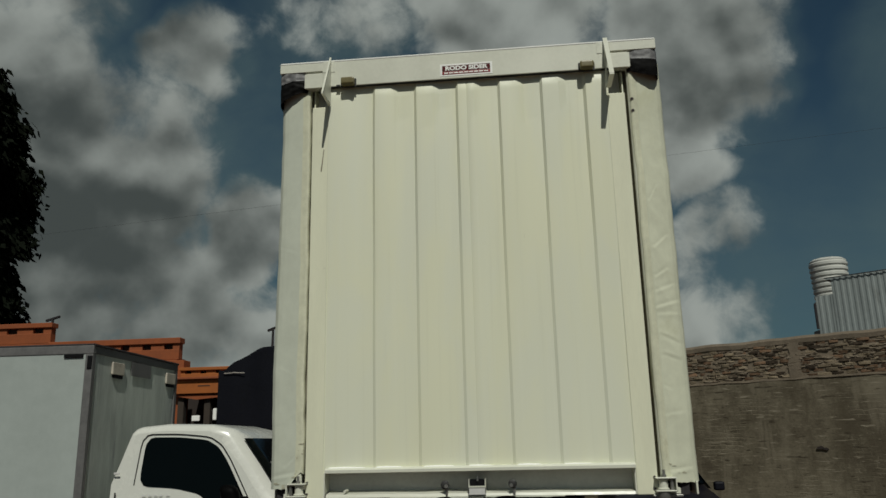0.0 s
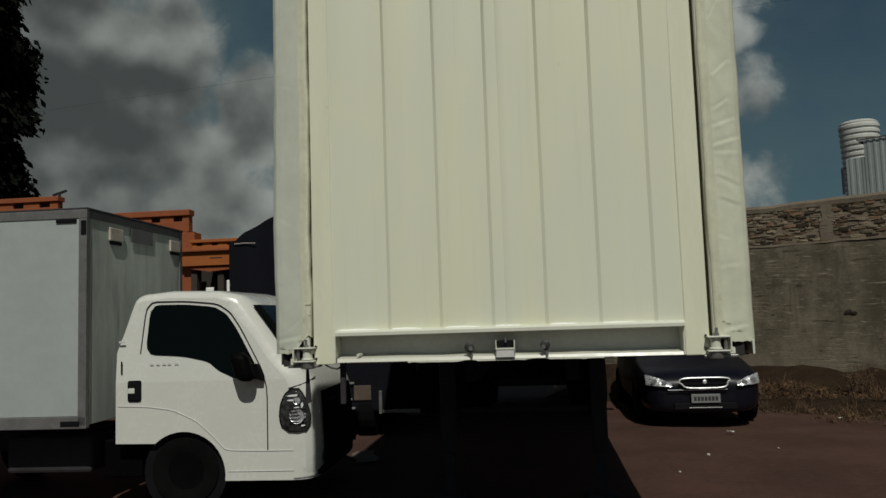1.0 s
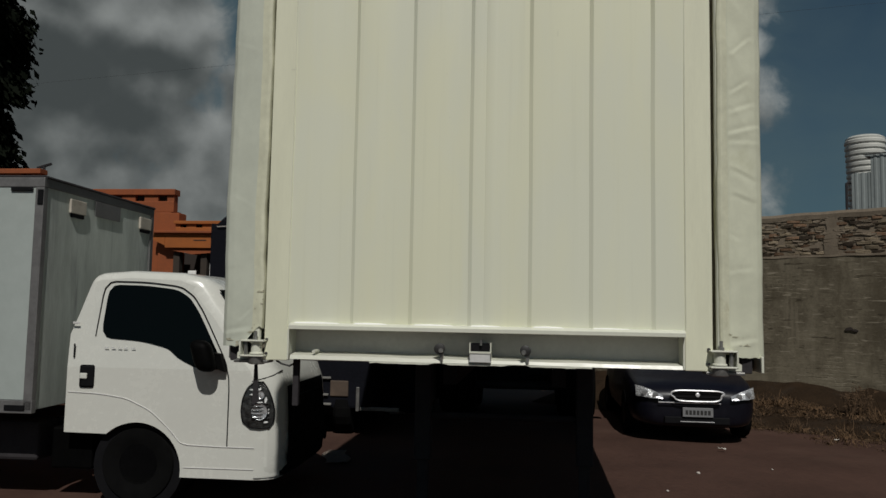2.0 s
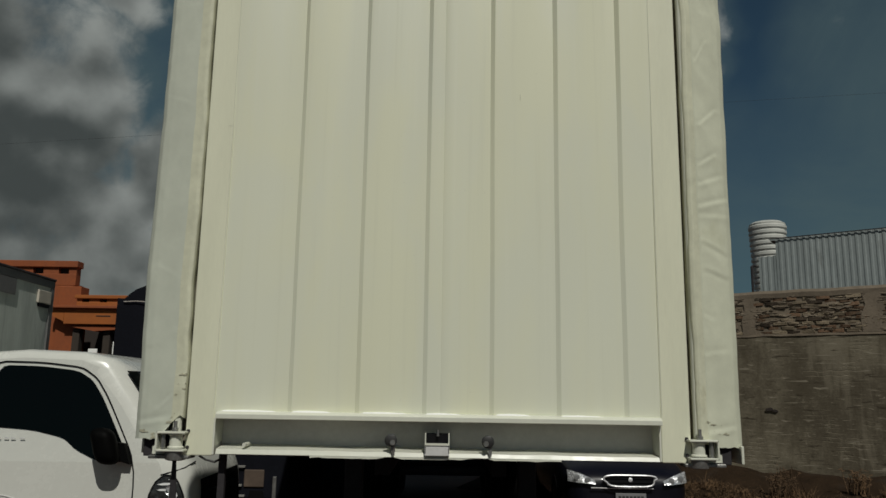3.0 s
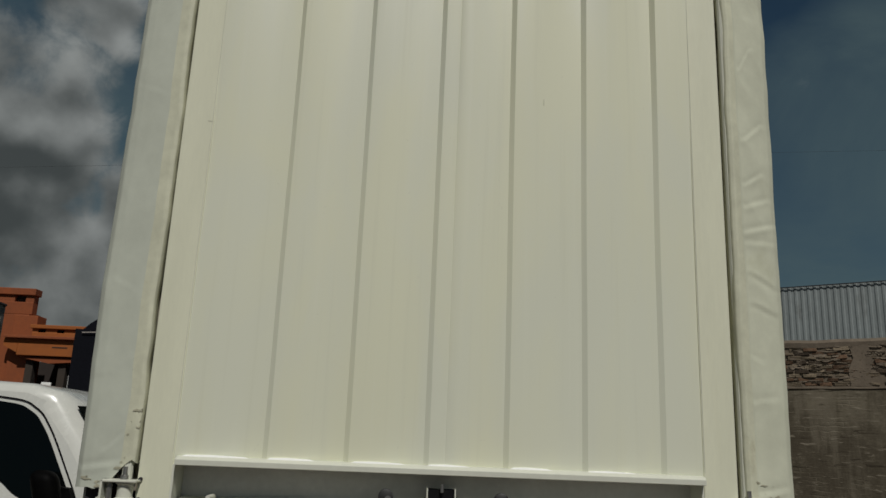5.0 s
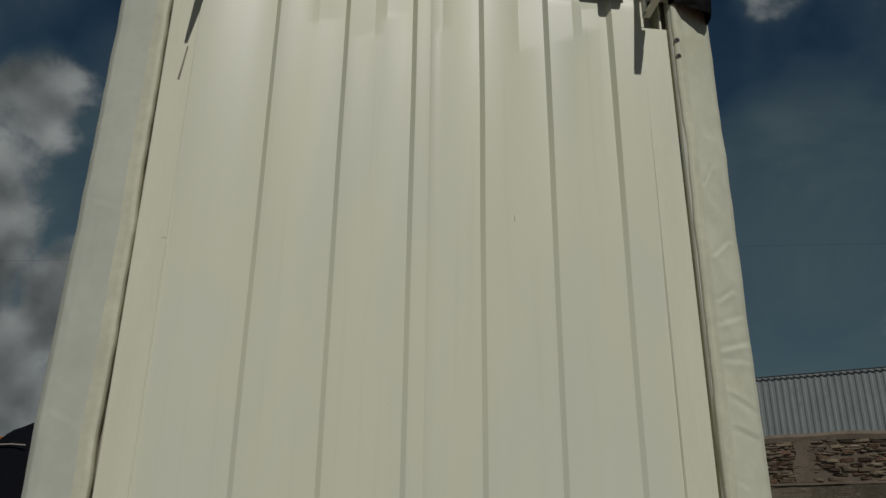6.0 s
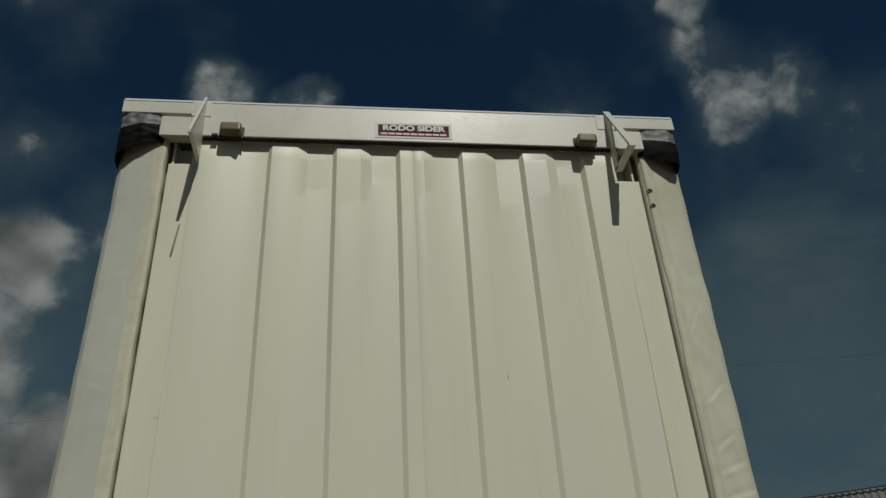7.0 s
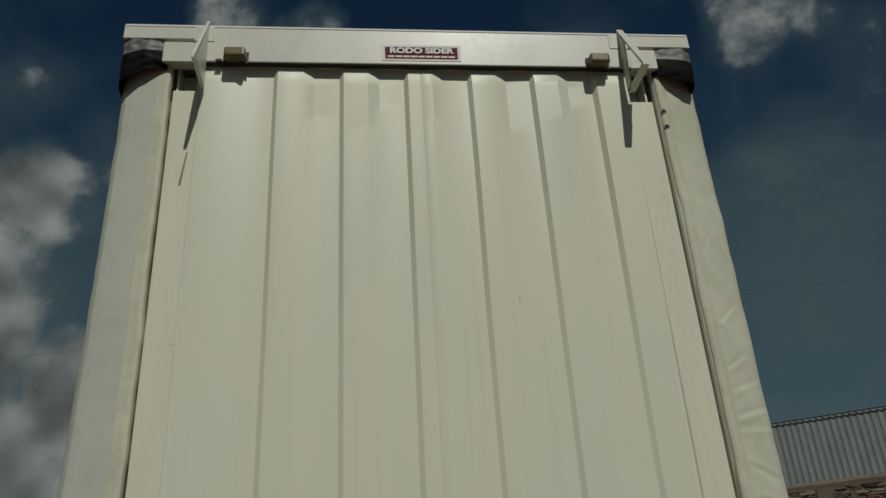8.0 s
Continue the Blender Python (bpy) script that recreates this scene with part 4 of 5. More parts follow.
    part("housing_mouth", box(-0.044, 0.047, -0.005, 0.068, 1.511, 1.548), BLACK_TRIM, sock)
    part("housing_front", box(-0.050, 0.053, -0.034, -0.029, 1.503, 1.512), FRAME, sock)
    part("housing_skirt", box(-0.050, 0.053, -0.030, -0.026, 1.462, 1.503), RECESS, sock)
    part("latch", lathe([(0.006, 1.54), (0.006, 1.566)], "z", (0.004, -0.02, 0), 8), STEEL, sock)
    for x, sx in ((-0.192, 1), (0.213, -1)):
        hand = part("air_coupling", lathe([(0.012, 0.06), (0.012, -0.005), (0.026, -0.010), (0.026, -0.028), (0.018, -0.032)], "y", (x, 0, 1.520), 16), RUBBER, tr, "black and grey air hose coupling", 40)
        part("coupling_cap", lathe([(0.012, -0.033), (0.010, -0.040)], "y", (x + 0.008 * sx, 0, 1.512), 12), STEEL, hand)
        part("coupling_arm", prism([(x - 0.004, -0.02, 1.512), (x + 0.020, -0.02, 1.508), (x + 0.016, -0.02, 1.462), (x + 0.006, -0.02, 1.458)], (0, 0.012, 0)), STEEL, hand)
    part("round_bolt", lathe([(0.008, -0.014), (0.009, -0.006), (0.009, 0.07)], "y", (-0.807, 0, 1.492), 12), FRAME, tr, "", 40)
    # strap, hose post and loose cable hanging from the front corner
    part("hanging_strap", prism([(-1.112, 0.02, 1.43), (-1.098, 0.02, 1.43), (-1.088, 0.03, 1.24), (-1.122, 0.03, 1.22)], (0, 0.006, 0)), CHASSIS, tr, "black strap end hanging loose")
    part("corner_prop", box(-0.930, -0.900, 0.06, 0.09, 1.22, 1.45, 0.004), CHASSIS, tr, "black upright under the corner")
    part("loose_cable", tube([(-1.00, 0.02, 1.442), (-0.97, 0.01, 1.428), (-0.935, 0.02, 1.418), (-0.915, 0.06, 1.43)], 0.005, 6), RUBBER, tr)
    # added plate, keeps the lit wall from showing below the trailer's tail
    part("rear_light_block", box(-1.25, 1.25, 12.0, 12.05, 0.42, 1.46), CHASSIS, tr, "black plate added to shut out the lit yard behind")
    # chassis, landing legs and running gear
    part("floor_frame", box(-1.28, 1.28, 0.14, 12.2, 1.452, 1.50), CHASSIS, tr, "black steel floor frame")
    for sx in (-1, 1):
        part("main_beam", box(*sorted((sx * 0.42, sx * 0.54)), 3.2, 12.1, 1.05, 1.455), CHASSIS, tr)
        leg = part("landing_leg", box(*sorted((sx * 0.62, sx * 0.76)), 3.0, 3.14, 0.42, 1.455, 0.01), CHASSIS, tr, "black square landing leg")
        part("inner_leg", box(*sorted((sx * 0.645, sx * 0.735)), 3.025, 3.115, 0.05, 0.45), CHASSIS, leg)
        part("foot_plate", box(*sorted((sx * 0.55, sx * 0.83)), 2.95, 3.19, 0.0, 0.05, 0.01), CHASSIS, leg)
    part("leg_brace", tube([(-0.69, 3.07, 0.8), (0.69, 3.07, 0.8)], 0.03, 8), CHASSIS, tr)
    prof = [(0.20, -0.11), (0.26, -0.13), (0.44, -0.14), (0.50, -0.10), (0.51, 0.0), (0.50, 0.10), (0.44, 0.14), (0.26, 0.13), (0.20, 0.11)]
    for y in (9.2, 10.5):
        part("axle", tube([(-1.2, y, 0.51), (1.2, y, 0.51)], 0.07, 10), CHASSIS, tr)
        for sx in (-1, 1):
            for x in (0.80, 1.10):
                wheel = part("wheel", lathe(prof, "x", (sx * x, y, 0.51), 28), TYRE, tr, "worn black truck tyre", 40)
                part("rim", lathe([(0.10, -0.13), (0.25, -0.12), (0.25, 0.12), (0.10, 0.13)], "x", (sx * x, y, 0.51), 20), RIM, wheel)
    return tr


make_trailer()


# ---- the small box truck ----
def make_box_truck():
    tk = thing("box_truck", "small white cab-over truck with a plain white cargo box", "truck", at=(-2.72, 2.70, 0), turn=2.0)
    # profile of the cab from the side: x ahead, z up, how far the corner is rounded in plan, how far the roof edge is
    P = [(-1.05, 0.60, 0, 0), (-1.05, 0.95, 0, 0), (-1.05, 1.16, 0, 0), (-1.05, 1.44, 0, 0), (-0.98, 1.66, 0, 0.3), (-0.91, 1.90, 0, 0.6), (-0.895, 1.945, 0, 0.8), (-0.87, 1.972, 0, 1), (-0.82, 1.988, 0, 1), (-0.55, 2.01, 0, 1), (-0.10, 1.995, 0, 1), (0.12, 1.945, 0.4, 1),
         (0.22, 1.88, 1, 0.6), (0.43, 1.60, 1, 0), (0.62, 1.33, 1, 0), (0.71, 1.235, 1, 0), (0.78, 1.16, 1, 0), (0.84, 1.00, 1, 0), (0.855, 0.80, 1, 0), (0.87, 0.56, 1, 0), (0.87, 0.36, 1, 0), (0.83, 0.25, 1, 0)]
    arch = [(-0.40 + 0.40 * math.cos(a), 0.30 + 0.40 * math.sin(a)) for a in (radians(-7 + 8.2 * k) for k in range(18))]
    width, corner = 1.72, 0.20

    def at(px, pz, f, g, d):
        q = min(1.0, d / corner)
        curve = 1 - math.sqrt(max(0.0, 1 - (1 - q) ** 2))
        r = min(1.0, d / 0.12)
        drop = 1 - math.sqrt(max(0.0, 1 - (1 - r) ** 2))
        lean = max(0.0, pz - 1.16) * 0.085 * max(0.0, 1 - d / 0.6)
        return px - f * corner * curve, d + lean, pz - g * 0.07 * drop
    steps = [0, 0.015, 0.04, 0.08, 0.13, 0.2, 0.34, 0.6, 0.86, 1.12, 1.38, 1.52, 1.59, 1.64, 1.68, 1.705, 1.72]
    bm = bmesh.new()
    loop = P + [(x, z, 0, 0) for x, z in arch]
    rings = []
    for s in steps:
        d = min(s, width - s)
        ring = []
        for px, pz, f, g in loop:
            x, y, z = at(px, pz, f, g, d)
            ring.append(bm.verts.new((x, y if s <= width / 2 else width - y, z)))
        rings.append(ring)
    n = len(loop)
    for a, b in zip(rings, rings[1:]):
        for i in range(n):
            j = (i + 1) % n
            bm.faces.new((a[i], a[j], b[j], b[i]))
    # flat cab sides: strips between the wheel arch and the waist, then the upper half
    for y in (0.0, width):
        def corner_at(i):
            x, d, z = at(*loop[i], 0.0)
            return bm.verts.new((x, d if y == 0 else width - d, z))
        low = {i: corner_at(i) for i in list(range(16, n)) + [0, 1, 2]}
        first, last = len(P) + 1, n - 1
        tops = {i: bm.verts.new((loop[i][0], y, 1.16)) for i in range(first, last + 1)}
        bm.faces.new([low[first], low[first - 1]] + [low[i] for i in range(21, 15, -1)] + [tops[first]])
        for i in range(first, last):
            bm.faces.new((low[i], tops[i], tops[i + 1], low[i + 1]))
        bm.faces.new((low[last], tops[last], low[2], low[1], low[0]))
        bm.faces.new([corner_at(i) for i in range(2, 17)])
    cab = part("cab", bm, CAR_WHITE, tk, "glossy white cab", 35)
    for face in cab.data.polygons:
        if abs(face.normal.y) > 0.98:
            face.use_smooth = False

    def rounded(points, closed=True, times=2):
        """Cuts the corners of a line or ring, to round them."""
        for _ in range(times):
            pairs = list(zip(points, points[1:] + points[:1])) if closed else list(zip(points, points[1:]))
            more = [(a[0] + (b[0] - a[0]) * f, a[1] + (b[1] - a[1]) * f) for a, b in pairs for f in (0.15, 0.85)]
            points = more if closed else [points[0]] + more[1:-1] + [points[-1]]
        return points

    def on_side(points, out, thick, near=True):
        bm = bmesh.new()
        def y_of(z):
            return max(0.0, z - 1.16) * 0.085 - out
        return add_prism(bm, [(x, y_of(z), z) for x, z in points], (0, thick, 0))
    win = [(-0.77, 1.415), (-0.735, 1.88), (-0.40, 1.875), (-0.12, 1.845), (0.00, 1.775), (0.10, 1.64), (0.33, 1.22), (0.35, 1.165), (0.12, 1.165), (-0.06, 1.25), (-0.16, 1.335), (-0.40, 1.39)]
    side = part("side_window", on_side(rounded(win), 0.005, 0.02), DARK_GLASS, cab, "black tinted side window")
    gap = [(-0.82, 1.425), (-0.775, 1.91), (-0.40, 1.905), (-0.09, 1.872), (0.035, 1.79), (0.14, 1.64), (0.40, 1.16), (0.40, 0.52)]
    gap = rounded(gap, False)
    for a, b in zip(gap, gap[1:]):
        bm = bmesh.new()
        w = Vector((b[1] - a[1], 0, a[0] - b[0])).normalized() * 0.005
        pts = [Vector((p[0], max(0, p[1] - 1.16) * 0.085 - 0.003, p[1])) for p in (a, b)]
        add_prism(bm, [pts[0] + w, pts[1] + w, pts[1] - w, pts[0] - w], (0, 0.006, 0))
        part("door_gap", bm, BLACK_TRIM, cab)
    crease = [(-1.03, 0.945), (-0.75, 0.935), (-0.50, 0.90), (-0.28, 0.80), (-0.10, 0.64), (0.0, 0.525), (0.36, 0.515), (0.66, 0.515)]
    part("side_crease", tube([(x, -0.001, z) for x, z in rounded(crease, False, 3)], 0.005, 6), RECESS, cab)
    part("sill_line", tube([(0.03, -0.002, 0.335), (0.66, -0.002, 0.335)], 0.004, 6), RECESS, cab)
    part("door_handle", box(-0.93, -0.80, -0.012, 0.01, 0.985, 1.18, 0.02, 3), BLACK_TRIM, cab, "black recessed door handle")
    part("handle_grip", box(-0.925, -0.86, -0.022, -0.010, 1.06, 1.11, 0.008), CAR_WHITE, cab)
    part("hinge_cap", box(-1.00, -0.985, -0.006, 0.0, 1.24, 1.36, 0.003), BLACK_TRIM, cab)
    part("hinge_cap", box(-1.02, -0.96, -0.006, 0.0, 1.53, 1.55, 0.003), RECESS, cab)
    for x in (-0.72, -0.66, -0.60, -0.55, -0.48):
        part("badge_bar", box(x, x + 0.035, -0.004, 0.0, 1.326, 1.333), CHROME, cab)
    mirror = part("mirror", box(0.13, 0.31, -0.21, -0.06, 1.155, 1.42, 0.07, 5), MIRROR_BLACK, cab, "black door mirror", 60)
    for v in mirror.data.vertices:
        v.co.x += (v.co.z - 1.17) * -0.30 + 0.03
    part("mirror_arm", prism([(0.24, -0.10, 1.20), (0.38, -0.06, 1.15), (0.33, -0.06, 1.30), (0.24, -0.10, 1.32)], (0, 0.07, 0)), MIRROR_BLACK, mirror)
    # windscreen on the front slope
    def screen(u, v):
        s = 0.075 + u * (width - 0.15)
        k = 0.08 + 0.84 * v
        pts = [(0.22, 1.88), (0.43, 1.60), (0.62, 1.33)]
        q = k * 2
        i = min(1, int(q))
        px, pz = [pts[i][c] * (1 - q + i) + pts[i + 1][c] * (q - i) for c in (0, 1)]
        d = min(s, width - s)
        x, y, z = at(px, pz, 1, 0, d)
        return (x + 0.022, y if s <= width / 2 else width - y, z + 0.016)
    glass = part("windscreen", sheet_grid(20, 8, screen), DARK_GLASS, cab, "dark windscreen with white painted marks", 40)
    for k, (u0, v0, u1, v1) in enumerate([(0.16, 0.55, 0.17, 0.85), (0.18, 0.5, 0.24, 0.52), (0.24, 0.55, 0.25, 0.9), (0.27, 0.5, 0.28, 0.85), (0.28, 0.8, 0.34, 0.85), (0.33, 0.5, 0.34, 0.8)]):
        bm = tube([Vector(screen(u0, v0)) + Vector((0.008, 0, 0.006)), Vector(screen(u1, v1)) + Vector((0.008, 0, 0.006))], 0.012, 5)
        part("paint_mark", bm, STICKER_WHITE, glass, "white stroke painted on the glass")
    # wrap-round headlamp
    edge_z, edge_l, edge_r = (0.0, 0.06, 0.16, 0.40, 0.68, 0.90, 1.0), (0.60, 0.555, 0.525, 0.515, 0.530, 0.575, 0.625), (0.755, 0.78, 0.79, 0.79, 0.765, 0.725, 0.695)

    def lens(u, v):
        x = float(np.interp(v, edge_z, edge_l)) * (1 - u) + float(np.interp(v, edge_z, edge_r)) * u
        z = 0.685 + 0.385 * v
        front = float(np.interp(z, (0.56, 0.80, 1.00, 1.16), (0.87, 0.855, 0.84, 0.78)))
        e = max(0.03, min(1.0, (front - x) / corner))
        back = corner * (1 - math.sqrt(1 - (1 - e) ** 2))
        return (x, back - 0.010 - 0.016 * math.sin(u * math.pi) * math.sin(math.pi * (0.1 + 0.8 * v)), z)
    lamp = part("headlamp", sheet_grid(18, 24, lens), LENS, cab, "large clear wrap-round headlamp", 60)
    # white slivers on the lens, painted in as its glints
    glint = random.Random(4)
    for u, v, w, h in ((0.50, 0.84, 0.085, 0.016), (0.42, 0.73, 0.06, 0.009), (0.80, 0.60, 0.022, 0.038), (0.62, 0.56, 0.04, 0.008), (0.85, 0.36, 0.014, 0.034), (0.76, 0.13, 0.055, 0.011)):
        c = Vector(lens(u, v)) + Vector((0, -0.004, 0))
        pts = [c + Vector((w * math.cos(k) * glint.uniform(0.4, 0.8), 0, h * math.sin(k) * glint.uniform(0.5, 1.0) + 0.2 * h * math.cos(k))) for k in (radians(60 * n) for n in range(6))]
        part("lamp_glint", add_prism(bmesh.new(), pts, (0, 0.004, 0)), GLINT_WHITE, lamp, "white sliver painted as a glint on the lamp")
    for u, v, r in ((0.60, 0.36, 0.070), (0.66, 0.72, 0.036)):
        c = Vector(lens(u, v))
        part("lamp_bowl", lathe([(r * 0.12, -0.006), (r * 0.3, 0.002), (r * 0.86, -0.006), (r, -0.010), (r * 0.95, -0.004)], "y", c, 22), LENS_BRIGHT, lamp, "silvery reflector bowl", 40)
    for v in (0.22, 0.30, 0.38, 0.46, 0.54):
        part("lamp_fin", tube([Vector(lens(u, v)) + Vector((0, -0.012, 0)) for u in (0.34, 0.48, 0.62, 0.76, 0.88)], 0.0045, 6), LENS, lamp)
    rim_pts = [lens(u, 0) for u in (0, 0.5, 1)] + [lens(1, v / 8) for v in range(1, 8)] + [lens(u, 1) for u in (1, 0.5, 0)] + [lens(0, 1 - v / 8) for v in range(1, 9)]
    part("lamp_edge", tube([Vector(p) + Vector((0, -0.002, 0)) for p in rim_pts], 0.006, 6), BLACK_TRIM, lamp)

    # black panel laid over the white front to hold the trailer's shade
    def nose_shade(u, v):
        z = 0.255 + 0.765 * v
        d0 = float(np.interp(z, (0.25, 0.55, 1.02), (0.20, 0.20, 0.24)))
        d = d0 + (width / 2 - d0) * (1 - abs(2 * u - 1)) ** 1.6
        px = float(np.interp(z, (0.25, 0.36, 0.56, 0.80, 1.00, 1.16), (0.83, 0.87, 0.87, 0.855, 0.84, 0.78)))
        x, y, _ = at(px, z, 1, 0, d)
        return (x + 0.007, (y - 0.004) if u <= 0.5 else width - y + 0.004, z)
    part("front_shade_panel", sheet_grid(48, 12, nose_shade), BLACK_TRIM, cab, "black panel standing for the shade on the cab's front", 60)

    def bumper(u, v):
        a = v * 2 * math.pi
        z = 0.435 + 0.165 * math.copysign(abs(math.sin(a)) ** 0.5, math.sin(a))
        out = 0.010 + 0.012 * math.copysign(abs(math.cos(a)) ** 0.6, math.cos(a))
        d0 = 0.0006
        d = d0 + (width / 2 - d0) * (1 - abs(2 * u - 1)) ** 2.2
        x, y, _ = at(0.87, z, 1, 0, d)
        tip = max(0.0, 1 - d / corner)
        return (x - 0.045 * max(0.0, 1 - d / 0.45) + out * (1 - 0.85 * tip), (y - 0.012 * tip) if u <= 0.5 else width - y + 0.012 * tip, z)
    # the bumper's middle is black for that same shade, only its corners white
    fender = part("bumper", sheet_grid(40, 20, lambda u, v: bumper(0.20 + 0.60 * u, v)), BLACK_TRIM, cab, "front bumper's middle, its shade painted black", 50)
    for near in (0.0, 0.80):
        part("bumper_corner", sheet_grid(14, 20, lambda u, v: bumper(near + 0.20 * u, v)), CAR_WHITE, fender, "white bumper corner", 50)
    for y in (0.20, width - 0.20):
        part("fog_lamp", lathe([(0.062, 0.0), (0.062, 0.008), (0.045, 0.004), (0.02, -0.002)], "x", (0.885, y, 0.42), 20), BLACK_TRIM, fender, "dark round fog lamp", 40)
    part("grille", box(0.85, 0.872, 0.42, width - 0.42, 0.66, 0.92, 0.012), BLACK_TRIM, cab, "black front grille")
    part("hood_gap", tube([(0.60, -0.001, 1.072), (0.645, 0.005, 1.085), (0.70, 0.025, 1.10), (0.755, 0.08, 1.12), (0.785, 0.16, 1.145), (0.79, 0.24, 1.155)], 0.005, 6), BLACK_TRIM, cab)
    # added block: stops the sun reaching the ground behind the cab
    part("ground_shade_block", box(-1.24, -0.86, 0.14, 1.60, 0.26, 0.62, 0.02), MIRROR_BLACK, tk, "black block added behind the cab to shade the ground")
    part("arch_liner", lathe([(0.40, 0.06), (0.40, 0.5)], "y", (-0.40, 0.0, 0.33), 24), BLACK_TRIM, tk)
    prof = [(0.17, -0.08), (0.20, -0.095), (0.31, -0.095), (0.335, -0.06), (0.335, 0.06), (0.31, 0.095), (0.20, 0.095), (0.17, 0.08)]
    for x, y in ((-0.40, 0.14), (-0.40, 1.58), (-2.9, 0.16), (-2.9, 1.58)):
        wheel = part("wheel", lathe(prof, "y", (x, y, 0.335), 32), TYRE, tk, "black tyre on a dark steel wheel", 40)
        part("rim", lathe([(0.03, -0.07), (0.07, -0.075), (0.09, -0.03), (0.18, -0.05), (0.195, -0.09), (0.20, -0.05), (0.20, 0.05)], "y", (x, y, 0.335), 24), RIM, wheel, "", 40)
    # chassis and cargo box
    for y in (0.45, 1.2):
        part("chassis_rail", box(-5.2, 0.4, y, y + 0.07, 0.48, 0.66), CHASSIS, tk)
    part("under_tank", box(-2.2, -1.35, 0.12, 0.45, 0.32, 0.66, 0.03), CHASSIS, tk)
    cargo = part("cargo_box", box(-5.30, -1.235, -0.20, 1.86, 0.80, 2.76, 0.006), BOX_FRONT, tk, "white cargo box with grey edge trims")
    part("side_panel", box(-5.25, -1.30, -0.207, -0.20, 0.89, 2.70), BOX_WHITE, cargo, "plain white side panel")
    part("top_trim", box(-5.31, -1.22, -0.215, -0.15, 2.70, 2.785, 0.006), BOX_TRIM, cargo)
    part("front_trim", box(-1.30, -1.222, -0.215, -0.15, 0.80, 2.70, 0.006), BOX_TRIM, cargo, "dark grey corner trim")
    part("front_top_trim", box(-1.27, -1.222, -0.15, 1.87, 2.705, 2.785, 0.006), BOX_TRIM, cargo)
    part("far_trim", box(-1.27, -1.222, 1.80, 1.87, 0.80, 2.705, 0.006), BOX_TRIM, cargo)
    part("bottom_trim", box(-5.31, -1.22, -0.215, -0.15, 0.775, 0.885, 0.006), BOX_TRIM, cargo)
    part("roof_gutter", tube([(-1.22, -0.2, 2.79), (-1.22, 1.86, 2.79)], 0.014, 6), CHASSIS, cargo)
    part("roof_gutter", tube([(-5.3, -0.2, 2.79), (-1.22, -0.2, 2.79)], 0.014, 6), CHASSIS, cargo)
    part("corner_clip", box(-1.52, -1.32, -0.224, -0.213, 2.665, 2.70, 0.004), BLACK_TRIM, cargo)
    part("corner_clip", box(-1.275, -1.225, -0.224, -0.213, 2.55, 2.68, 0.004), BLACK_TRIM, cargo)
    part("rear_reflector", box(-1.46, -1.28, -0.224, -0.213, 0.80, 0.845, 0.004), BLACK_TRIM, cargo)
    for y in (0.32, 1.66):
        top = part("box_lamp", box(-1.234, -1.210, y - 0.13, y + 0.13, 2.53, 2.66, 0.008), HOUSING, cargo, "pale lamp housing on the bulkhead")
        part("lamp_glass", box(-1.234, -1.212, y - 0.10, y + 0.10, 2.495, 2.532, 0.005), BLACK_TRIM, top)
    part("patch", box(-1.222, -1.217, 0.62, 1.10, 2.55, 2.70), BOX_TRIM, cargo, "bare dark patch in the paint")
    return tk


make_box_truck()


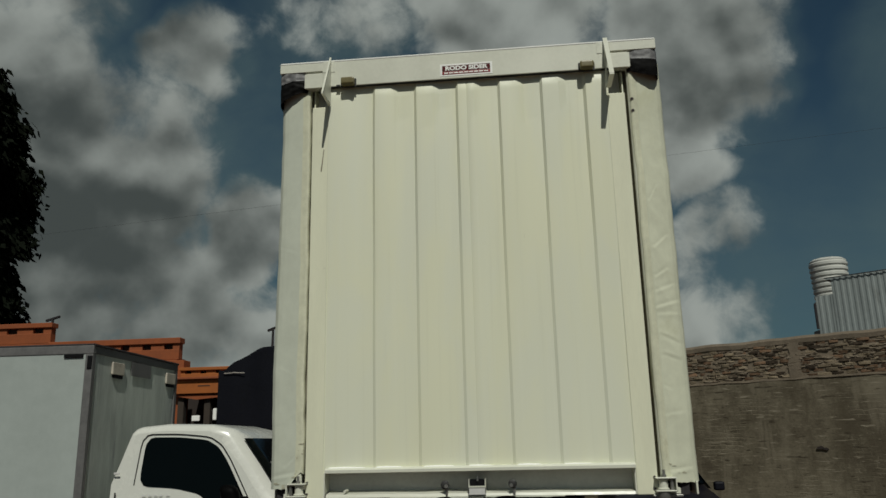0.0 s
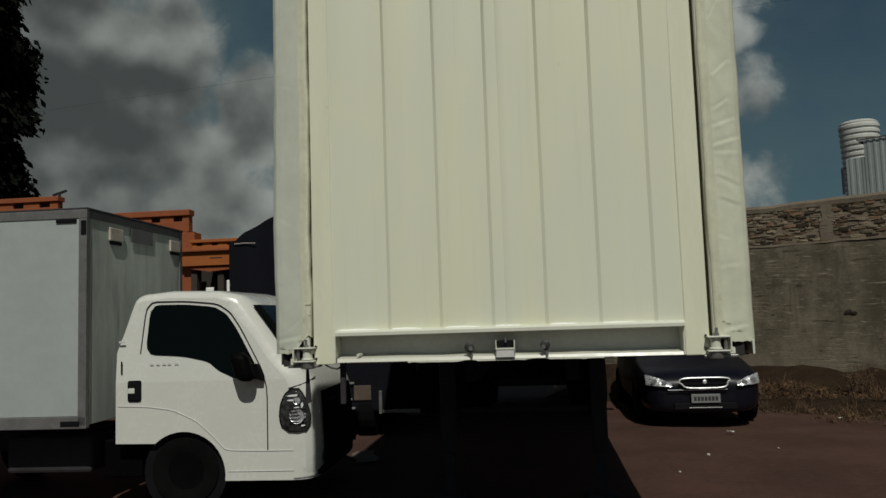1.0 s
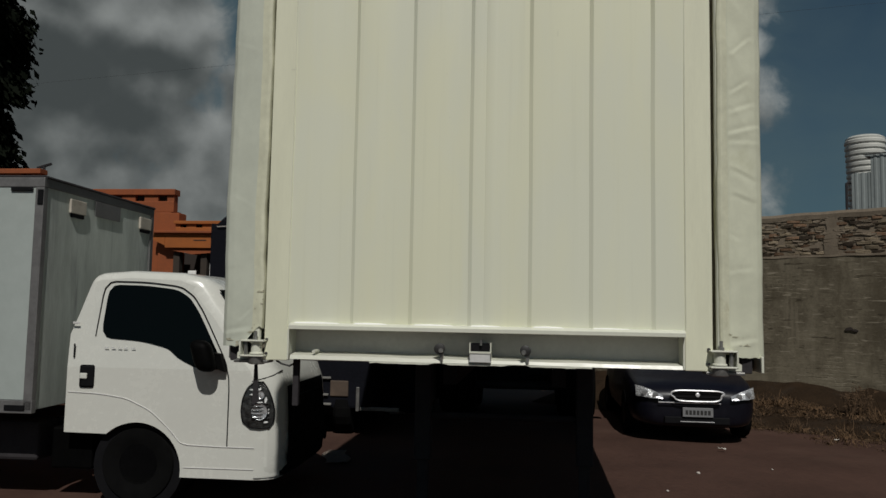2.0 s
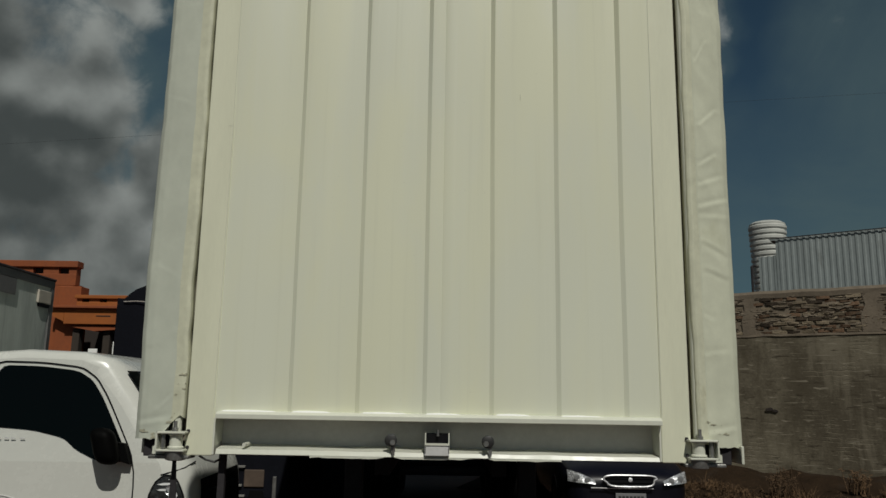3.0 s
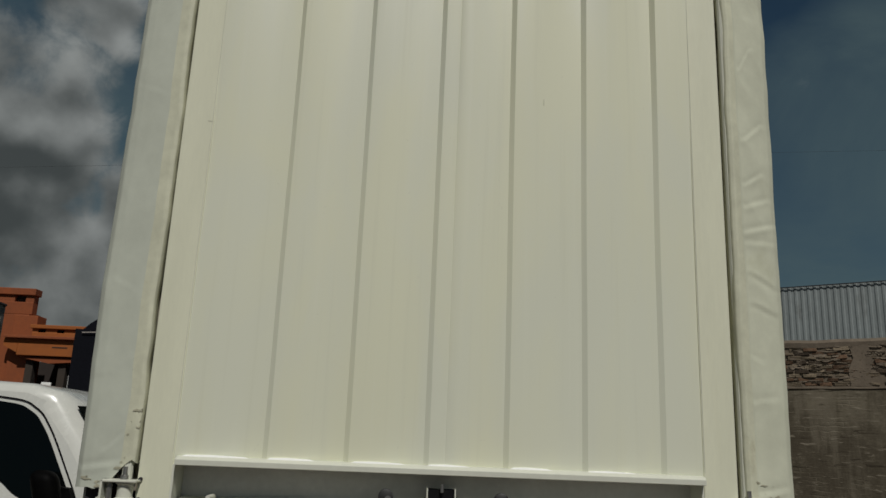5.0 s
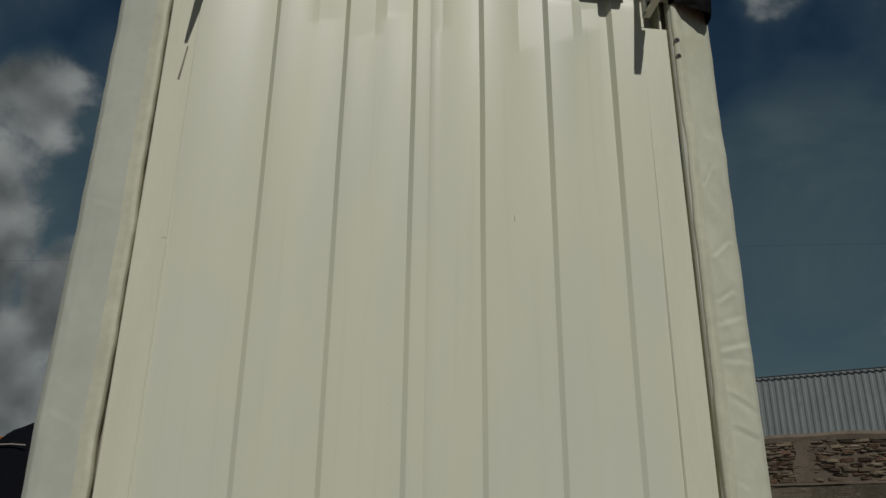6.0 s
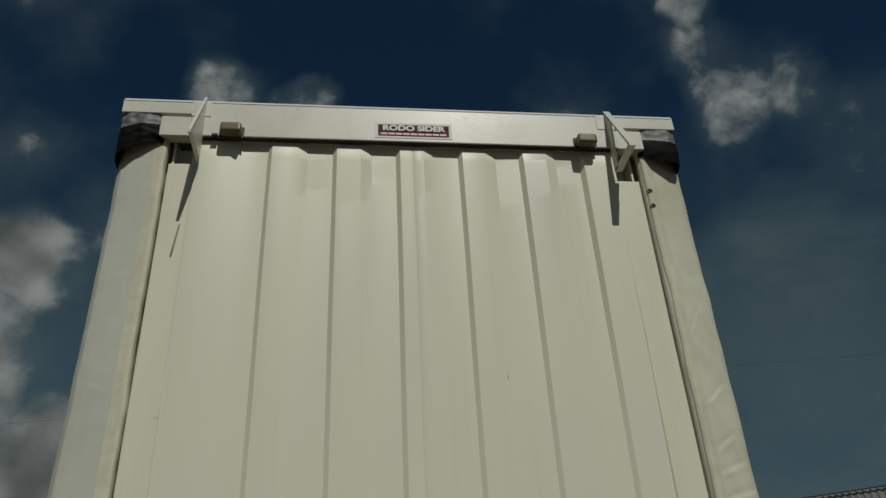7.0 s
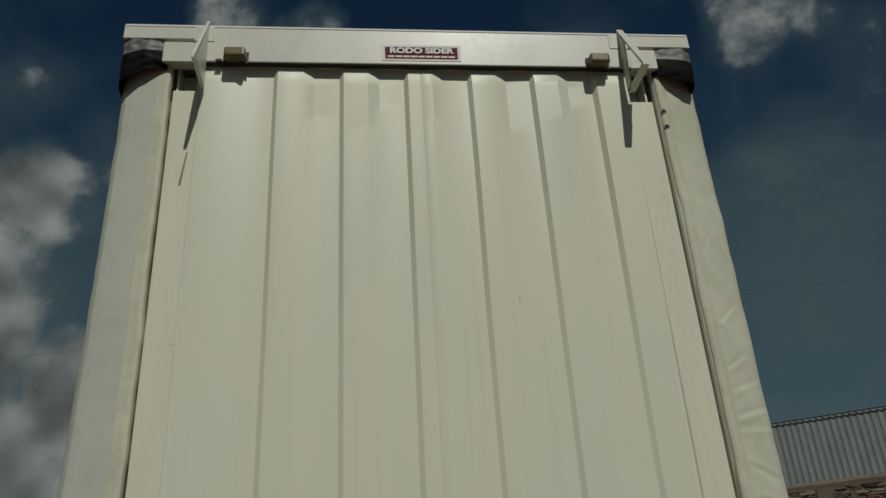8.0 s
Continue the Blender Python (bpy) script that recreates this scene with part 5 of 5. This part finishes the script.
# ---- the saloon car ----
def make_car():
    car = thing("car", "dark navy saloon car parked nose out beside the trailer", "car", at=(2.42, 7.0, 0))
    # sections along the car: distance from the nose, half-width at the waist, sill, bonnet or roof line, roof half-width
    S = [(0.0, 0.52, 0.26, 0.62, 0.44), (0.05, 0.66, 0.22, 0.70, 0.56), (0.16, 0.77, 0.20, 0.765, 0.62), (0.35, 0.83, 0.19, 0.82, 0.66), (0.70, 0.85, 0.19, 0.885, 0.68), (1.10, 0.852, 0.19, 0.95, 0.68),
         (1.30, 0.852, 0.19, 1.02, 0.66), (1.75, 0.852, 0.19, 1.30, 0.58), (2.05, 0.852, 0.19, 1.43, 0.55), (2.6, 0.852, 0.19, 1.47, 0.55), (3.1, 0.85, 0.19, 1.42, 0.54), (3.6, 0.84, 0.20, 1.13, 0.62), (4.05, 0.81, 0.22, 1.03, 0.64), (4.30, 0.72, 0.26, 0.98, 0.58), (4.38, 0.60, 0.30, 0.90, 0.48)]
    bm = bmesh.new()
    rings = []
    for y, w, low, high, r in S:
        belt = min(high - 0.03, 0.92)
        half = [(0.0, low), (w * 0.86, low), (w * 0.97, low + 0.10), (w, low + 0.30), (w * 0.985, min(belt - 0.06, low + 0.46)), (w * 0.95 if high < 1.0 else w * 0.93, belt), (max(r, 0.3) * 1.02, high - 0.035), (r * 0.85, high - 0.008), (0.0, high)]
        ring = [bm.verts.new((x, y, z)) for x, z in half] + [bm.verts.new((-x, y, z)) for x, z in half[-2:0:-1]]
        rings.append(ring)
    for a, b in zip(rings, rings[1:]):
        for i in range(len(a)):
            j = (i + 1) % len(a)
            bm.faces.new((a[i], a[j], b[j], b[i]))
    bm.faces.new(rings[0])
    bm.faces.new(rings[-1][::-1])
    body = part("body", bm, NAVY, car, "glossy dark navy bodywork", 50)
    sub = body.modifiers.new("round", "SUBSURF")
    sub.levels = sub.render_levels = 2
    def nose(x):
        """How far back the front lies at a distance from the middle."""
        return float(np.interp(abs(x), (0.0, 0.35, 0.52, 0.66, 0.77, 0.83), (-0.02, -0.012, 0.0, 0.05, 0.15, 0.33))) - 0.014
    for sx in (-1, 1):
        def lens(u, v, sx=sx):
            x = 0.44 + 0.335 * u
            low, high = 0.590 + 0.020 * u, 0.635 + 0.17 * u - 0.055 * u * u
            return (sx * x, nose(x) - 0.025 + 0.07 * v - 0.012 * math.sin(v * math.pi), low + (high - low) * v)
        lamp = part("headlamp", sheet_grid(10, 6, lens), LENS_BRIGHT, car, "bright clear headlamp", 60)
        for u in (0.3, 0.68):
            p = Vector(lens(u, 0.5))
            part("reflector", lathe([(0.005, 0.0), (0.034, -0.012), (0.04, -0.016), (0.02, -0.02)], "y", p, 14), REFLECTOR, lamp, "", 40)
        part("mirror", box(*sorted((sx * 0.86, sx * 1.02)), 1.45, 1.58, 0.92, 1.06, 0.03, 3), NAVY, car)
        part("fog_recess", box(*sorted((sx * 0.50, sx * 0.68)), 0.10, 0.2, 0.28, 0.38, 0.02), BLACK_TRIM, car)
        part("side_glass", prism([(sx * 0.80, 1.50, 0.95), (sx * 0.80, 3.35, 0.95), (sx * 0.60, 2.95, 1.36), (sx * 0.60, 2.0, 1.36)], (sx * 0.012, 0, 0)), DARK_GLASS, car)
    ring = []
    for k in range(28):
        a = 2 * math.pi * k / 28
        c, s = math.cos(a), math.sin(a)
        x = 0.345 * math.copysign(abs(c) ** 0.42, c) * (1.0 if s > 0 else 0.88)
        ring.append((x, nose(x) - 0.045, 0.650 + (0.062 if s > 0 else 0.080) * math.copysign(abs(s) ** 0.6, s)))
    grille = part("grille", add_prism(bmesh.new(), [(x * 0.98, -0.055, 0.650 + (z - 0.650) * 0.97) for x, y, z in ring], (0, 0.03, 0)), BLACK_TRIM, car, "black grille in a chrome ring")
    part("chrome_ring", tube(ring + [ring[0]], 0.0115, 8), CHROME, grille, "chrome surround")
    for z in (0.622, 0.672):
        part("grille_bar", tube([(-0.32, -0.062, z), (0.32, -0.062, z)], 0.006, 6), BLACK_TRIM, grille)
    part("badge", lathe([(0.024, 0.0), (0.028, -0.006), (0.018, -0.012)], "y", (0, -0.062, 0.655), 18), CHROME, grille, "", 40)
    part("bumper_strip", tube([(x, nose(x) - 0.012, 0.545) for x in (-0.5, -0.3, -0.1, 0.1, 0.3)], 0.007, 6), CHROME, car)
    plate = part("number_plate", box(-0.19, 0.20, -0.055, -0.03, 0.365, 0.485, 0.004), PLATE, car, "grey number plate")
    for k in range(7):
        part("plate_bar", box(-0.155 + k * 0.048, -0.122 + k * 0.048, -0.058, -0.055, 0.395, 0.452), RUBBER, plate)
    part("lower_intake", box(-0.42, 0.42, -0.03, 0.08, 0.27, 0.36, 0.01), BLACK_TRIM, car)
    part("intake_bar", tube([(-0.22, -0.035, 0.30), (0.22, -0.035, 0.30)], 0.005, 6), CHROME, car)
    part("windscreen", prism([(-0.66, 1.28, 1.03), (0.66, 1.28, 1.03), (0.56, 1.95, 1.41), (-0.56, 1.95, 1.41)], (0, -0.012, 0.016)), DARK_GLASS, car)
    prof = [(0.15, -0.08), (0.20, -0.095), (0.29, -0.095), (0.315, -0.06), (0.315, 0.06), (0.29, 0.095), (0.2, 0.095), (0.15, 0.08)]
    for x in (-0.76, 0.76):
        for y in (0.86, 3.45):
            wheel = part("wheel", lathe(prof, "x", (x, y, 0.315), 28), TYRE, car, "", 40)
            part("rim", lathe([(0.03, -0.10), (0.19, -0.09), (0.2, 0.09), (0.03, 0.10)], "x", (x, y, 0.315), 18), RIM, wheel, "", 40)


make_car()


# ---- the orange house and what stands before it ----
def make_house():
    h = thing("orange_house", "orange-painted house with pierced parapets and a dark open veranda", "house", at=(0, 12.0, 0))
    def pierced(x0, x1, z0, z1, gap0, gap1, pitch, y0, y1, holder, mat=ORANGE):
        """A parapet with a row of square openings."""
        part("parapet_base", box(x0, x1, y0, y1, z0, gap0, 0.01), mat, holder)
        part("parapet_cap", box(x0 - 0.03, x1 + 0.03, y0 - 0.04, y1 + 0.03, gap1, z1, 0.01), mat, holder)
        n = max(1, int((x1 - x0) / pitch))
        w = (x1 - x0) / n
        for k in range(n + 1):
            c = x0 + k * w
            part("parapet_post", box(max(x0, c - w * 0.3), min(x1, c + w * 0.3), y0 + 0.01, y1 - 0.01, gap0, gap1), mat, holder)
    upper = part("upper_wall", box(-10.58, -7.5, 0.0, 0.45, 0.0, 3.72, 0.01), ORANGE, h, "orange upper wall")
    # dark sheets behind the parapets paint the shade in their openings
    part("parapet_shade", box(-10.5, -7.55, 0.10, 0.14, 3.74, 4.10), SHADE_DARK, upper, "dark sheet standing for the shade behind the openings")
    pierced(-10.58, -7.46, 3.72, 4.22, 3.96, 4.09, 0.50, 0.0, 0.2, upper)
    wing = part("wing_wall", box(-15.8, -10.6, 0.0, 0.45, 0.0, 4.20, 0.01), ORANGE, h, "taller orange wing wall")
    part("parapet_shade", box(-15.7, -10.65, 0.10, 0.14, 4.22, 4.62), SHADE_DARK, wing, "dark sheet standing for the shade behind the openings")
    pierced(-15.8, -10.6, 4.20, 4.68, 4.44, 4.57, 0.62, 0.0, 0.2, wing)
    part("upper_corner", box(-7.74, -7.30, -0.06, 0.3, 0.0, 3.70, 0.01), ORANGE, h)
    lower = part("lower_band", box(-7.5, -5.2, -0.25, 3.4, 2.93, 3.25, 0.01), ORANGE_BRIGHT, h, "bright orange fascia band over the veranda")
    part("band_moulding", box(-7.74, -5.2, -0.33, -0.20, 3.24, 3.29, 0.008), ORANGE, lower)
    pierced(-7.30, -5.2, 3.25, 3.51, 3.37, 3.44, 0.34, -0.2, 0.0, lower, ORANGE_BRIGHT)
    part("arch_head", prism([(-7.36, -0.2, 2.88), (-6.9, -0.2, 2.80), (-6.2, -0.2, 2.86), (-5.2, -0.2, 2.80), (-5.2, -0.2, 2.9), (-7.36, -0.2, 2.9)], (0, 0.2, 0)), ORANGE, lower)
    part("band_return", prism([(-7.76, -0.25, 3.24), (-7.5, -0.25, 3.24), (-7.5, -0.25, 2.98), (-7.76, -0.25, 3.10)], (0, 0.25, 0)), ORANGE_BRIGHT, lower)
    part("slot", box(-6.86, -6.58, -0.256, -0.248, 3.085, 3.105), SHADE_DARK, lower, "narrow dark slot")
    # veranda back and posts take dark colours in place of its shade
    part("veranda_back", box(-8.6, -4.6, 1.5, 1.7, 0.0, 2.95), SHADE_DARK, h, "veranda back wall, its shade put into the dark colour")
    for x in (-7.36, -6.75, -5.3):
        part("veranda_post", box(x, x + 0.14, -0.12, 0.05, 0.0, 2.85, 0.01), BARK, h)
    # two small white boards at the veranda
    part("white_board", box(-6.50, -6.42, -0.22, -0.16, 2.35, 2.60, 0.01), STICKER_WHITE, h, "small white board on a post")
    part("white_board", box(-7.02, -6.84, -0.12, -0.08, 2.34, 2.46, 0.01), STICKER_WHITE, h)
    part("parapet_shade", box(-7.28, -5.2, -0.02, 0.02, 3.26, 3.48), SHADE_DARK, lower, "dark sheet standing for the shade behind the low parapet")
    part("roof", box(-10.58, -7.5, 0.2, 0.45, 3.70, 3.76), ORANGE, h)


def make_antenna(x, y, z0, z1, arm):
    a = thing("roof_antenna", "dark metal mast with a short crossbar on the roof", "antenna", at=(x, y, z0))
    part("mast", tube([(0, 0, 0), (0.02, 0, z1 - z0)], 0.035, 6), CHASSIS, a)
    part("crossbar", tube([(-arm, 0, z1 - z0 - 0.06), (arm * 1.3, 0, z1 - z0 + 0.04)], 0.035, 6), CHASSIS, a)


def make_tarp():
    t = thing("covered_load", "tall load under a dark blue tarpaulin behind the small truck", "covered load", at=(-4.1, 9.2, 0))

    def place(u, v):
        # right part added behind the trailer to keep the view beneath it dark
        x = -1.25 + 3.85 * u
        if v < 0.5:
            y, z = 0.0, v * 2
        elif v < 0.9:
            y, z = (v - 0.5) / 0.4 * 2.2, 1.0
        else:
            y, z = 2.2, 1 - (v - 0.9) / 0.1
        peak = 3.16 + 0.40 * min(1.0, max(0.0, (x + 1.15) / 0.75)) ** 0.7 + 0.05 * noise.noise((x * 4, y * 2, 1))
        if y > 0 and z == 1.0:
            peak += 0.15 * math.sin(y / 2.2 * math.pi)
        fold = 0.04 * noise.noise((x * 3.5, y * 3 + z, 6))
        return (x + fold, y + fold, z * peak)
    part("tarpaulin", sheet_grid(40, 40, place), TARP, t, smooth=50)
    part("load", box(-1.2, 2.5, 0.1, 2.1, 0.0, 3.1), SHADE_DARK, t)
    part("rope", tube([(-1.15, -0.03, 3.10), (-0.95, -0.04, 3.11), (-0.75, -0.04, 3.10)], 0.008, 6), STONE, t, "pale rope")


def make_tree(x, y, height, width, seed):
    rnd = random.Random(seed)
    tree = thing("conifer", "tall dark conifer with ragged drooping boughs", "tree", at=(x, y, 0))
    part("trunk", tube([(0, 0, 0), (0.1, 0, height * 0.4), (0, 0.1, height * 0.75), (0, 0, height)], 0.32, 10, True, [1, 0.75, 0.4, 0.08]), BARK, tree)
    limbs, leaves = bmesh.new(), bmesh.new()
    for k in range(96):
        h = height * (0.10 + 0.88 * (k + rnd.random()) / 96)
        taper = min(1.0, (height - h) / (height * 0.25)) ** 0.7
        notch = 1 - 0.4 * math.exp(-((h - 9.6) / 0.5) ** 2) - 0.25 * math.exp(-((h - 12.6) / 0.4) ** 2)
        reach = width * (0.50 + 0.5 * rnd.random()) * (0.25 + 0.75 * taper) * notch * (1 - 0.14 * max(0.0, min(1.0, (h - 9.5) / 3)))
        a = rnd.random() * 2 * math.pi
        way = Vector((math.cos(a), math.sin(a), 0))
        tip = Vector((0, 0, h)) + way * reach + Vector((0, 0, reach * rnd.uniform(-0.15, 0.25)))
        add_tube(limbs, [(0, 0, h - 0.2), Vector((0, 0, h)) + way * reach * 0.5, tip], 0.06, 5, True, [1, 0.6, 0.2])
        for _ in range(760):
            f = rnd.random() ** 0.7
            c = Vector((0, 0, h)).lerp(tip, f) + Vector((rnd.gauss(0, 0.19), rnd.gauss(0, 0.19), rnd.gauss(0, 0.24)))
            n = Vector((rnd.gauss(0, 1), rnd.gauss(0, 1), rnd.gauss(0, 1))).normalized()
            p = n.orthogonal().normalized()
            q = n.cross(p)
            w, l = rnd.uniform(0.045, 0.11), rnd.uniform(0.14, 0.34)
            vs = [leaves.verts.new(c + p * w), leaves.verts.new(c + q * l), leaves.verts.new(c - p * w), leaves.verts.new(c - q * l * 0.6)]
            leaves.faces.new(vs)
    part("limbs", limbs, BARK, tree)
    tagged(part("crown", leaves, LEAF, tree, "dark needle clumps with gaps"), kind="stuff")


def make_machine():
    m = thing("parked_machine", "low dark machine with a brown panel in the trailer's shade", "machine", at=(-2.6, 6.6, 0))
    # widened to the right so that its shadow covers a sunlit strip
    part("body", box(-1.3, 0.70, 0.0, 2.2, 0.35, 1.25, 0.06, 3), TARP, m, "black machine body")
    part("side_panel", box(0.14, 0.39, -0.02, 0.0, 0.53, 0.74, 0.01), OCHRE, m, "dull ochre panel")
    for x0, x1, z in ((-0.05, 0.15, 0.775), (-0.04, 0.16, 0.425), (-0.02, 0.12, 0.55)):
        part("rail", box(x0, x1, -0.04, 0.0, z - 0.014, z + 0.014, 0.006), CONCRETE, m, "grey rail")
    part("corner_post", box(0.50, 0.545, -0.03, 0.0, 0.34, 0.66, 0.006), STEEL, m)
    part("tow_bar", box(0.55, 1.08, 0.0, 0.06, 0.345, 0.395, 0.01), CONCRETE, m, "grey tow bar")
    part("hood", box(-1.1, 0.3, 0.25, 1.9, 1.25, 1.45, 0.08, 3), TARP, m)
    for x in (-1.0, 0.3):
        for y in (0.35, 1.8):
            part("wheel", lathe([(0.15, -0.12), (0.34, -0.12), (0.37, -0.08), (0.37, 0.08), (0.34, 0.12), (0.15, 0.12)], "x", (x, y, 0.37), 20), TYRE, m)


make_machine()
make_house()
make_antenna(-11.9, 14.0, 3.7, 5.14, 0.16)
make_antenna(-5.95, 14.0, 3.2, 4.66, 0.12)
make_tarp()
make_tree(-19.3, 20.0, 15.6, 2.5, 3)


# ---- overhead cable ----
def make_cable():
    pts = []
    for k in range(41):
        u = k / 40
        x = -60 + 130 * u
        pts.append((x, 30, 12.95 + (x + 14) * 0.075 + 0.02 * abs(x) * 0.02))
    for x in (-60, 70):
        z = 12.95 + (x + 14) * 0.075 + 0.3
        pole = link("utility_pole", tube([(x, 30, 0), (x, 30, z + 0.4)], 0.16, 10, True, [1.2, 0.8]), CONCRETE)
        tagged(pole, "tall grey concrete pole that carries the cable", "pole", "cable poles")
    cable = link("overhead_cable", tube(pts, 0.004, 5), CHASSIS)
    tagged(cable, "thin dark overhead cable strung across the sky", "cable")


make_cable()


# ---- weeds, litter and pebbles ----
def make_weeds():
    rnd = random.Random(9)
    spots = [(4.2, 8.6, 0.5), (4.9, 8.2, 0.6), (5.6, 7.6, 0.6), (6.3, 7.1, 0.6), (4.6, 9.3, 0.5), (5.3, 9.0, 0.7), (6.0, 8.4, 0.7), (3.9, 9.6, 0.4), (6.9, 6.7, 0.7), (7.4, 7.4, 0.6), (4.5, 7.7, 0.5), (5.2, 7.0, 0.5), (3.6, 8.9, 0.4), (4.05, 10.0, 0.35), (4.45, 9.9, 0.35)]
    for _ in range(13):
        s, out = rnd.uniform(-1.8, 4.6), rnd.uniform(0.7, 2.3)
        p = wall_point(s, out, 0)
        spots.append((p.x, p.y, rnd.uniform(0.25, 0.5)))
    for x, y, r in spots:
        away = (Vector((x, y, 0)) - WALL_AT).dot(WALL_NORMAL)
        rise = 0.52 * max(0.0, 1 - away / 2.4) ** 1.3 if away > 0 else 0.0
        bm = bmesh.new()
        for _ in range(560):
            a, d = rnd.random() * 2 * math.pi, r * math.sqrt(rnd.random())
            p = Vector((d * math.cos(a), d * math.sin(a), -0.02))
            lush = 0.5 + noise.noise((3 * (x + p.x), 3 * (y + p.y), 5))
            if rnd.random() > lush + 0.25:
                continue
            h = (rnd.uniform(0.05, 0.22) + (0.3 * rnd.random() if rnd.random() < 0.03 else 0)) * (1.3 - d / r) * (0.5 + lush)
            lean = Vector((rnd.gauss(0, 0.55), rnd.gauss(0, 0.55), 1)).normalized() * h
            side = Vector((rnd.gauss(0, 1), rnd.gauss(0, 1), 0)).normalized() * rnd.uniform(0.0025, 0.006)
            mid = p + lean * 0.55
            vs = [bm.verts.new(p - side), bm.verts.new(p + side), bm.verts.new(mid + side * 0.7), bm.verts.new(p + lean + Vector((rnd.gauss(0, 0.05), rnd.gauss(0, 0.05), -0.03))), bm.verts.new(mid - side * 0.7)]
            bm.faces.new(vs)
        tuft = link("weed_tuft", bm, STRAW)
        tuft.location = (x, y, rise)
        tagged(tuft, "dry straw-coloured weeds on the red earth", "weeds", "weeds at the wall's foot", "stuff")


def make_shrub(x, y, z, height, seed):
    rnd = random.Random(seed)
    bm = bmesh.new()
    for _ in range(26):
        foot = Vector((rnd.gauss(0, 0.07), rnd.gauss(0, 0.07), -0.05))
        h = height * rnd.uniform(0.5, 1.0)
        lean = Vector((rnd.gauss(0, 0.14), rnd.gauss(0, 0.14), 1)) * h
        add_tube(bm, [foot, foot + lean * 0.5, foot + lean + Vector((rnd.gauss(0, 0.04), rnd.gauss(0, 0.04), 0))], 0.006, 4, True, [1, 0.8, 0.3])
        for _ in range(14):
            c = foot + lean * rnd.uniform(0.3, 1.0)
            p = Vector((rnd.gauss(0, 1), rnd.gauss(0, 1), rnd.gauss(0.3, 1))).normalized() * rnd.uniform(0.03, 0.08)
            q = p.orthogonal().normalized() * 0.008
            bm.faces.new([bm.verts.new(c - q), bm.verts.new(c + q), bm.verts.new(c + p)])
    shrub = link("dry_shrub", bm, STRAW)
    shrub.location = (x, y, z)
    tagged(shrub, "tall dry stalks standing on the earth bank", "weeds", "weeds at the wall's foot", "stuff")


def make_litter():
    rnd = random.Random(12)
    for x, y, w, l in ((2.63, 6.53, 0.09, 0.045), (5.32, 7.1, 0.15, 0.06), (5.7, 7.9, 0.12, 0.07), (5.3, 8.0, 0.16, 0.06), (4.83, 6.5, 0.33, 0.07), (4.4, 7.6, 0.07, 0.04)):
        bm = sheet_grid(4, 3, lambda u, v: ((u - 0.5) * w, (v - 0.5) * l, 0.012 + 0.02 * rnd.random()))
        piece = link("litter_scrap", bm, PAPER)
        piece.matrix_world = pose(x, y, 0.02, 0, 0, rnd.uniform(-25, 25))
        tagged(piece, "crumpled pale scrap of paper on the earth", "litter", "scraps of litter")
    # pale sheets added as the sunlit patches between truck and trailer shadows
    for x, y, turn, w, l in ((-1.97, 5.08, 14, 0.30, 0.75), (-2.0, 9.0, 20, 0.3, 0.5)):
        bm = sheet_grid(6, 8, lambda u, v: ((u - 0.5 + 0.12 * math.sin(7 * v)) * w * (1 - 0.5 * abs(v - 0.45)), (v - 0.5) * l, 0.010 + 0.012 * noise.noise((u * 3, v * 3, x))))
        bmesh.ops.solidify(bm, geom=list(bm.faces), thickness=0.004)
        lit_sheet = link("sun_patch_sheet", bm, SUN_PATCH)
        lit_sheet.matrix_world = pose(x, y, 0.02, 0, 0, turn)
        tagged(lit_sheet, "flat pale sheet standing for a sunlit patch of earth", "cardboard", "scraps of litter")
    for x, y, r in ((2.03, 5.03, 0.022), (1.55, 4.1, 0.015), (2.9, 5.4, 0.012)):
        bm = bmesh.new()
        bmesh.ops.create_icosphere(bm, subdivisions=2, radius=r)
        for v in bm.verts:
            v.co *= 1 + 0.25 * noise.noise(v.co * 60)
            v.co.z *= 0.7
        stone = link("pebble", bm, STONE, 60)
        stone.location = (x, y, 0.015)
        tagged(stone, "small pale pebble lying on the earth", "pebble", "pebbles")


make_weeds()
make_shrub(5.2, 9.0, 0.22, 0.55, 3)
make_shrub(6.25, 8.7, 0.38, 0.40, 5)
make_litter()
